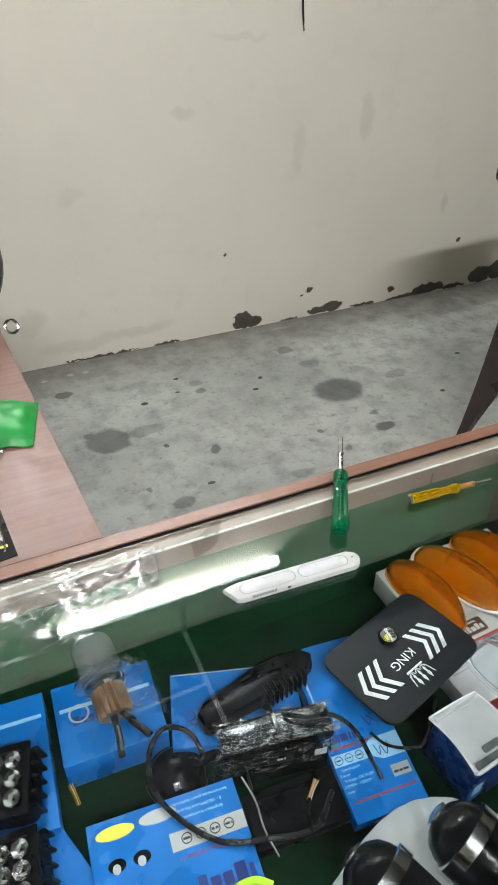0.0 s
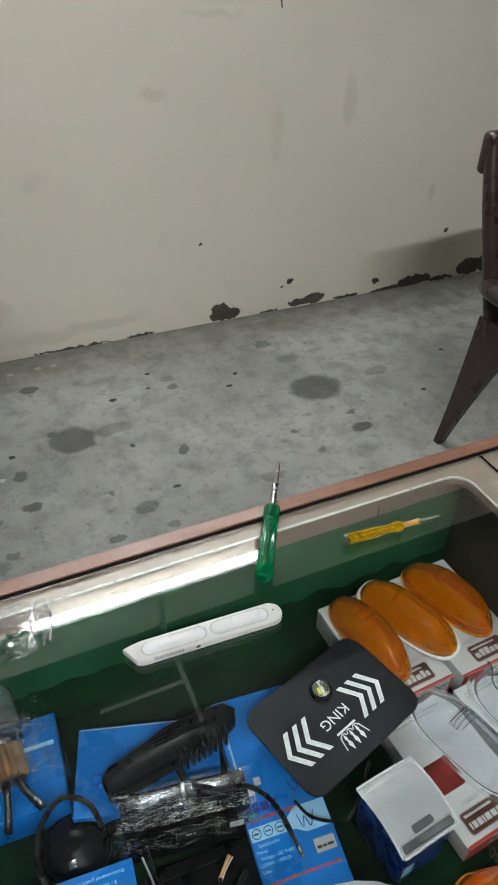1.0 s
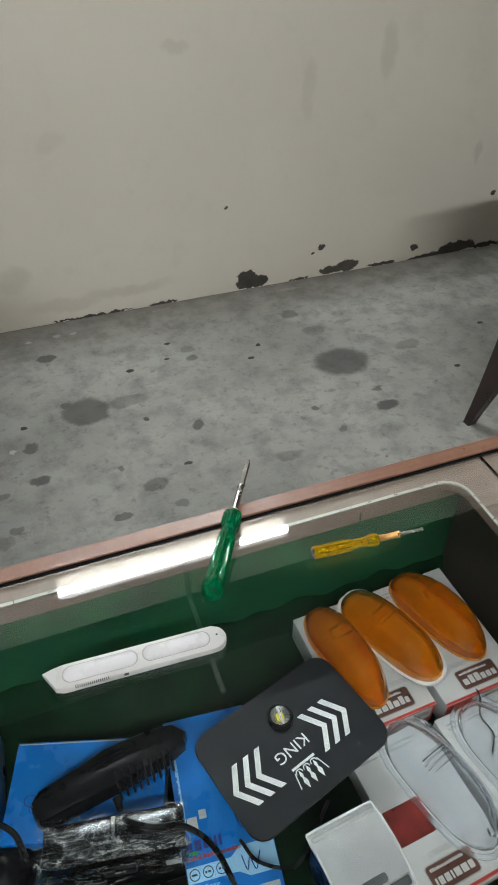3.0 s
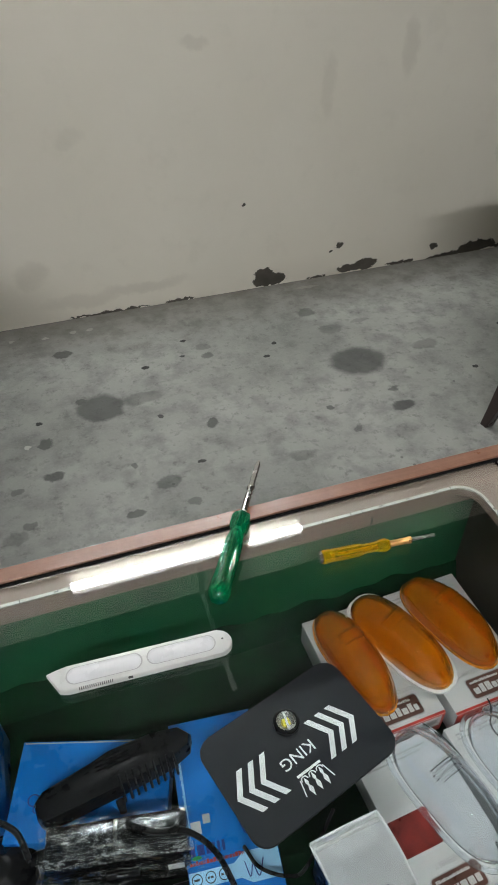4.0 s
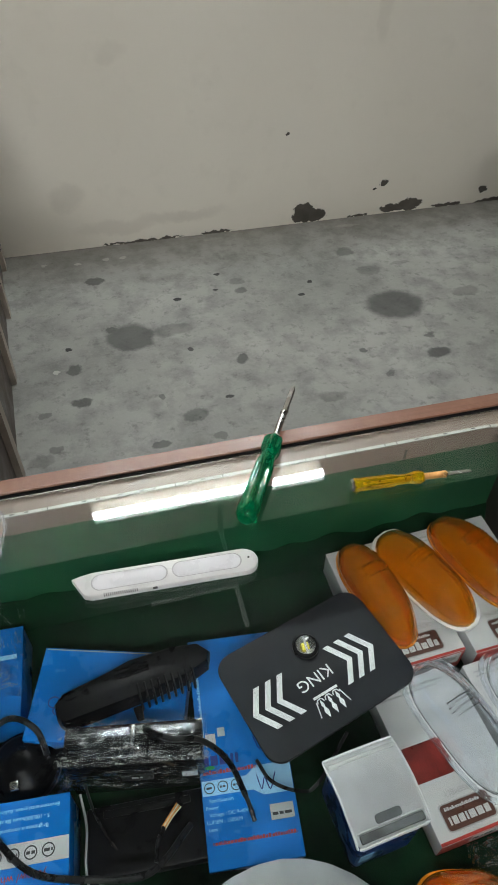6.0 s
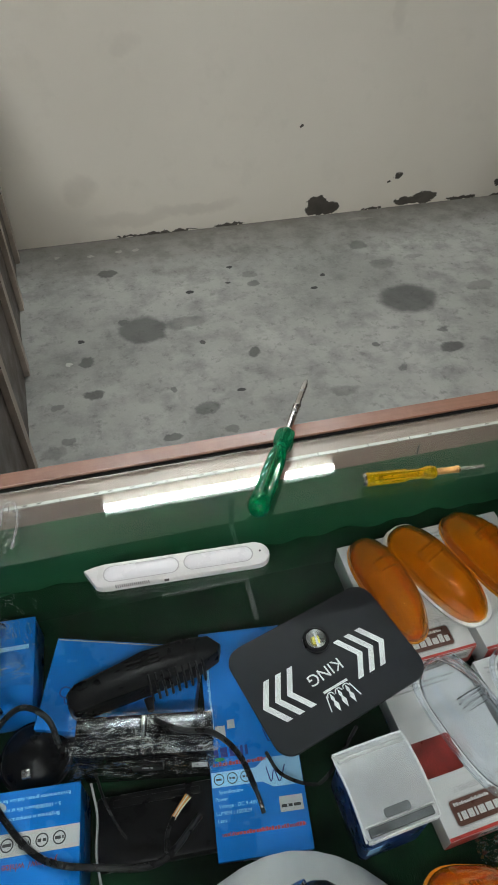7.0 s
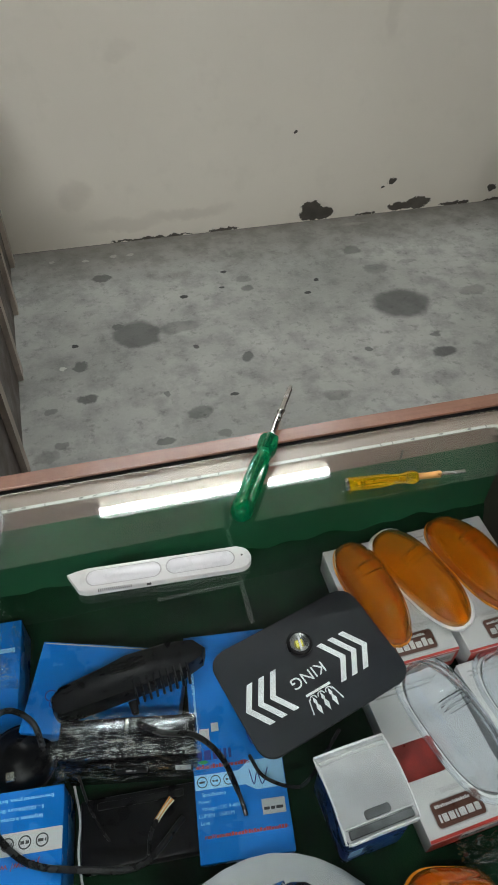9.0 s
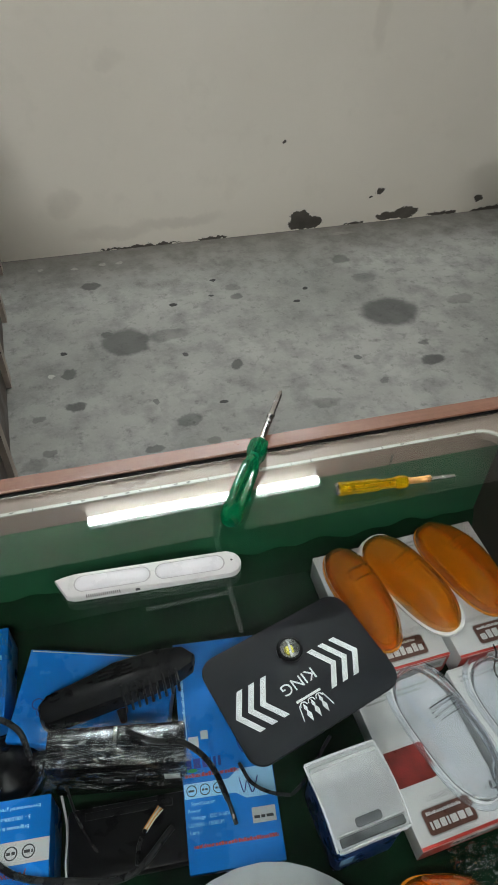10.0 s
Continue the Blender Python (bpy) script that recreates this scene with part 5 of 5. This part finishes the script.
ends2 = thing("wire_ends", "coloured wire ends lying on the green cloth", "wire", pose(0.735, 1.505, BASE, 0, 0, 100) @ Matrix.Scale(0.6, 4))
for k, mat in enumerate((M_WIREO, M_YELLOW, M_RED)):
    part("wire", sweep([(-0.02, 0.004 * k, 0.002), (0.0, 0.004 * k, 0.02), (0.02, 0.005 * k, 0.03)], 0.0011, 6, 5), mat, ends2)


def pod(m, label):
    """Square led spot light with a grid of faceted reflectors facing up."""
    t = thing("led_pod", label, "spot light", m, "black led pods")
    part("housing", prism(rounded(0.085, 0.085, 0.014, 5), 0.0, 0.045, 0.004), M_BLACK, t)
    part("bezel", frame_with_hole(-0.043, 0.043, -0.043, 0.043, -0.035, 0.035, -0.035, 0.035, 0.008, 0.045, 0.051), M_BLACK, t)
    for i in range(3):
        for j in range(3):
            cx, cy = -0.0225 + 0.0225 * i, -0.0225 + 0.0225 * j
            part("reflector", lathe([(0.002, 0.0455), (0.006, 0.047), (0.0108, 0.0525), (0.0112, 0.0525), (0.0112, 0.045), (0.002, 0.045), (0.002, 0.0455)], 8, pose(cx, cy, 0)), M_CHROME, t, "faceted chrome reflector", False)
    for k in range(5):
        part("cooling_fin", box(0.0425, 0.052, -0.036 + 0.017 * k, -0.031 + 0.017 * k, 0.006, 0.042, 0.0012, 1), M_BLACK, t)
    return t


pod(pose(0.657, 1.517, 0.7065, 10, -10, -14), "black led spot light with faceted reflectors on a carton")
pod(pose(0.648, 1.414, 0.6935, 12, -10, -8), "second black led spot light with faceted reflectors on a carton")


# ---- white foam sheet with two projector lamps ----
def foam(u, v):
    return 0.030 + 0.034 * (1 - u * u) * (0.5 + 0.5 * v) - 0.024 * max(0, v - 0.55) / 0.45 + 0.003 * noise.noise((u * 6, v * 4, 11)) + 0.0012 * math.sin(30 * u + 4 * v)
foam_bm = bmesh.new()
nu, nv, rows = 36, 20, []
for j in range(nv + 1):
    v = 2 * j / nv - 1
    rows.append([foam_bm.verts.new((0.168 * u * (1 - 0.28 * max(0, v) ** 2), 0.085 * v - 0.05 * u * u * (0.5 + 0.5 * v), foam(u, v))) for u in [2 * i / nu - 1 for i in range(nu + 1)]])
for r1, r2 in zip(rows, rows[1:]):
    for k in range(nu):
        foam_bm.faces.new((r1[k], r1[k + 1], r2[k + 1], r2[k]))
bmesh.ops.solidify(foam_bm, geom=foam_bm.faces[:], thickness=0.003)
foam_ob = tagged(link("foam_sheet", foam_bm, M_FOAM), "white wrinkled foam sheet under two black lamps", "packing sheet")
foam_ob.matrix_world = pose(1.128, 1.210, BASE + 0.012, 0, 0, -12)


def projector(m, label):
    t = thing("projector_lamp", label, "lamp", m, "black projector lamps")
    part("barrel", lathe([(0, 0), (0.030, 0), (0.033, 0.004), (0.033, 0.055), (0.0335, 0.060), (0.030, 0.060)], 40), M_BLACKGLOSS, t)
    part("band", lathe([(0.0335, 0.056), (0.0355, 0.057), (0.0355, 0.069), (0.033, 0.070), (0.031, 0.070), (0.0335, 0.056)], 40), M_CHROME, t, "brushed chrome band")
    part("glass_dome", lathe([(0.031, 0.066), (0.029, 0.076), (0.024, 0.085), (0.016, 0.091), (0.008, 0.094), (0, 0.095)], 36), M_BLACKGLOSS, t, "dark domed lens")
    part("inner_lens", lathe([(0, 0.0945), (0.012, 0.0935), (0.012, 0.0955), (0.006, 0.0975), (0, 0.098)], 28), M_CHROME, t)
    return t


projector(lying(1.060, 1.140, 0.748, 1.014, 1.238, 0.770) @ Matrix.Scale(1.35, 4), "glossy black projector lamp with chrome band on foam")
projector(lying(1.174, 1.136, 0.748, 1.128, 1.236, 0.772) @ Matrix.Scale(1.35, 4), "second glossy black projector lamp with chrome band on foam")
bag = thing("crumpled_film", "crumpled clear film lying beside the orange lamp", "film", pose(1.385, 1.235, BASE))
part("film", sheet(0.07, 0.06, 20, 18, lambda u, v: 0.02 + 0.012 * noise.noise((u * 4, v * 4, 2)) - 0.016 * max(abs(u), abs(v)) ** 2), M_FILM, bag).visible_shadow = False

# ---- things on the side counter ----
pk = tagged(link("green_packet", sheet(0.16, 0.13, 24, 20, lambda u, v: 0.028 * (1 - u ** 4) * (1 - v ** 4) + 0.004 * noise.noise((u * 3, v * 3, 6)) + 0.004, 0.003), M_GREENPACK), "bright green plastic packet lying on the laminate counter", "packet")
pk.matrix_world = pose(0.742, 2.05, TOP_Z + 0.002, 0, 0, -14)
pk = tagged(link("grey_packet", sheet(0.12, 0.20, 20, 24, lambda u, v: 0.03 * (1 - u ** 4) * (1 - v ** 4) + 0.004 * noise.noise((u * 3, v * 3, 16)) + 0.004, 0.003), M_GREYPACK), "grey packet lying on a green packet", "packet")
pk.matrix_world = pose(0.695, 2.13, TOP_Z + 0.033, 6, 0, -10)
black = thing("black_bag", "black padded bag with a metal ring on the laminate counter", "bag", pose(0.766, 2.46, TOP_Z))
bm = bmesh.new()
bmesh.ops.create_icosphere(bm, subdivisions=4, radius=1.0, matrix=Matrix.Translation((0, 0, 0.19)) @ Matrix.Diagonal((0.085, 0.11, 0.19, 1)))
for v in bm.verts:
    v.co += 0.006 * noise.noise(v.co * 12) * v.normal
    v.co.z = max(0.0, v.co.z)
part("body", bm, M_BLACK, black)
part("ring", lathe([(0.014 + 0.003 * math.cos(q), 0.003 * math.sin(q)) for q in [2 * math.pi * j / 8 for j in range(9)]], 20, pose(0.068, -0.09, 0.028, 60, 0, 20)), M_STEEL, black, "steel ring")
card = thing("blister_card", "yellow and black blister card on the laminate counter", "card", pose(0.675, 1.775, TOP_Z + 0.0005, 0, 0, 5))
part("backing", box(-0.06, 0.06, -0.055, 0.055, 0, 0.0015), M_BLACK, card)
part("yellow_mark", prism([(0.035 + 0.014 * math.cos(q), 0.01 + 0.018 * math.sin(q)) for q in [k * math.pi / 8 for k in range(16)]], 0.0015, 0.002), M_YELLOW, card)
part("print", bars(0.01, 0.052, -0.03, 0.0015, 0.005, 90), M_YELLOW, card)
part("blister", box(-0.05, 0.05, -0.045, 0.05, 0.002, 0.022, 0.006), M_SACHET, card, "clear blister").visible_shadow = False
scr = tagged(link("steel_clip", sweep([(0.70, 1.955, TOP_Z + 0.004), (0.735, 1.965, TOP_Z + 0.006), (0.755, 1.968, TOP_Z + 0.004)], 0.004, 10, 5), M_STEEL), "bent steel clip lying on the laminate counter", "clip")
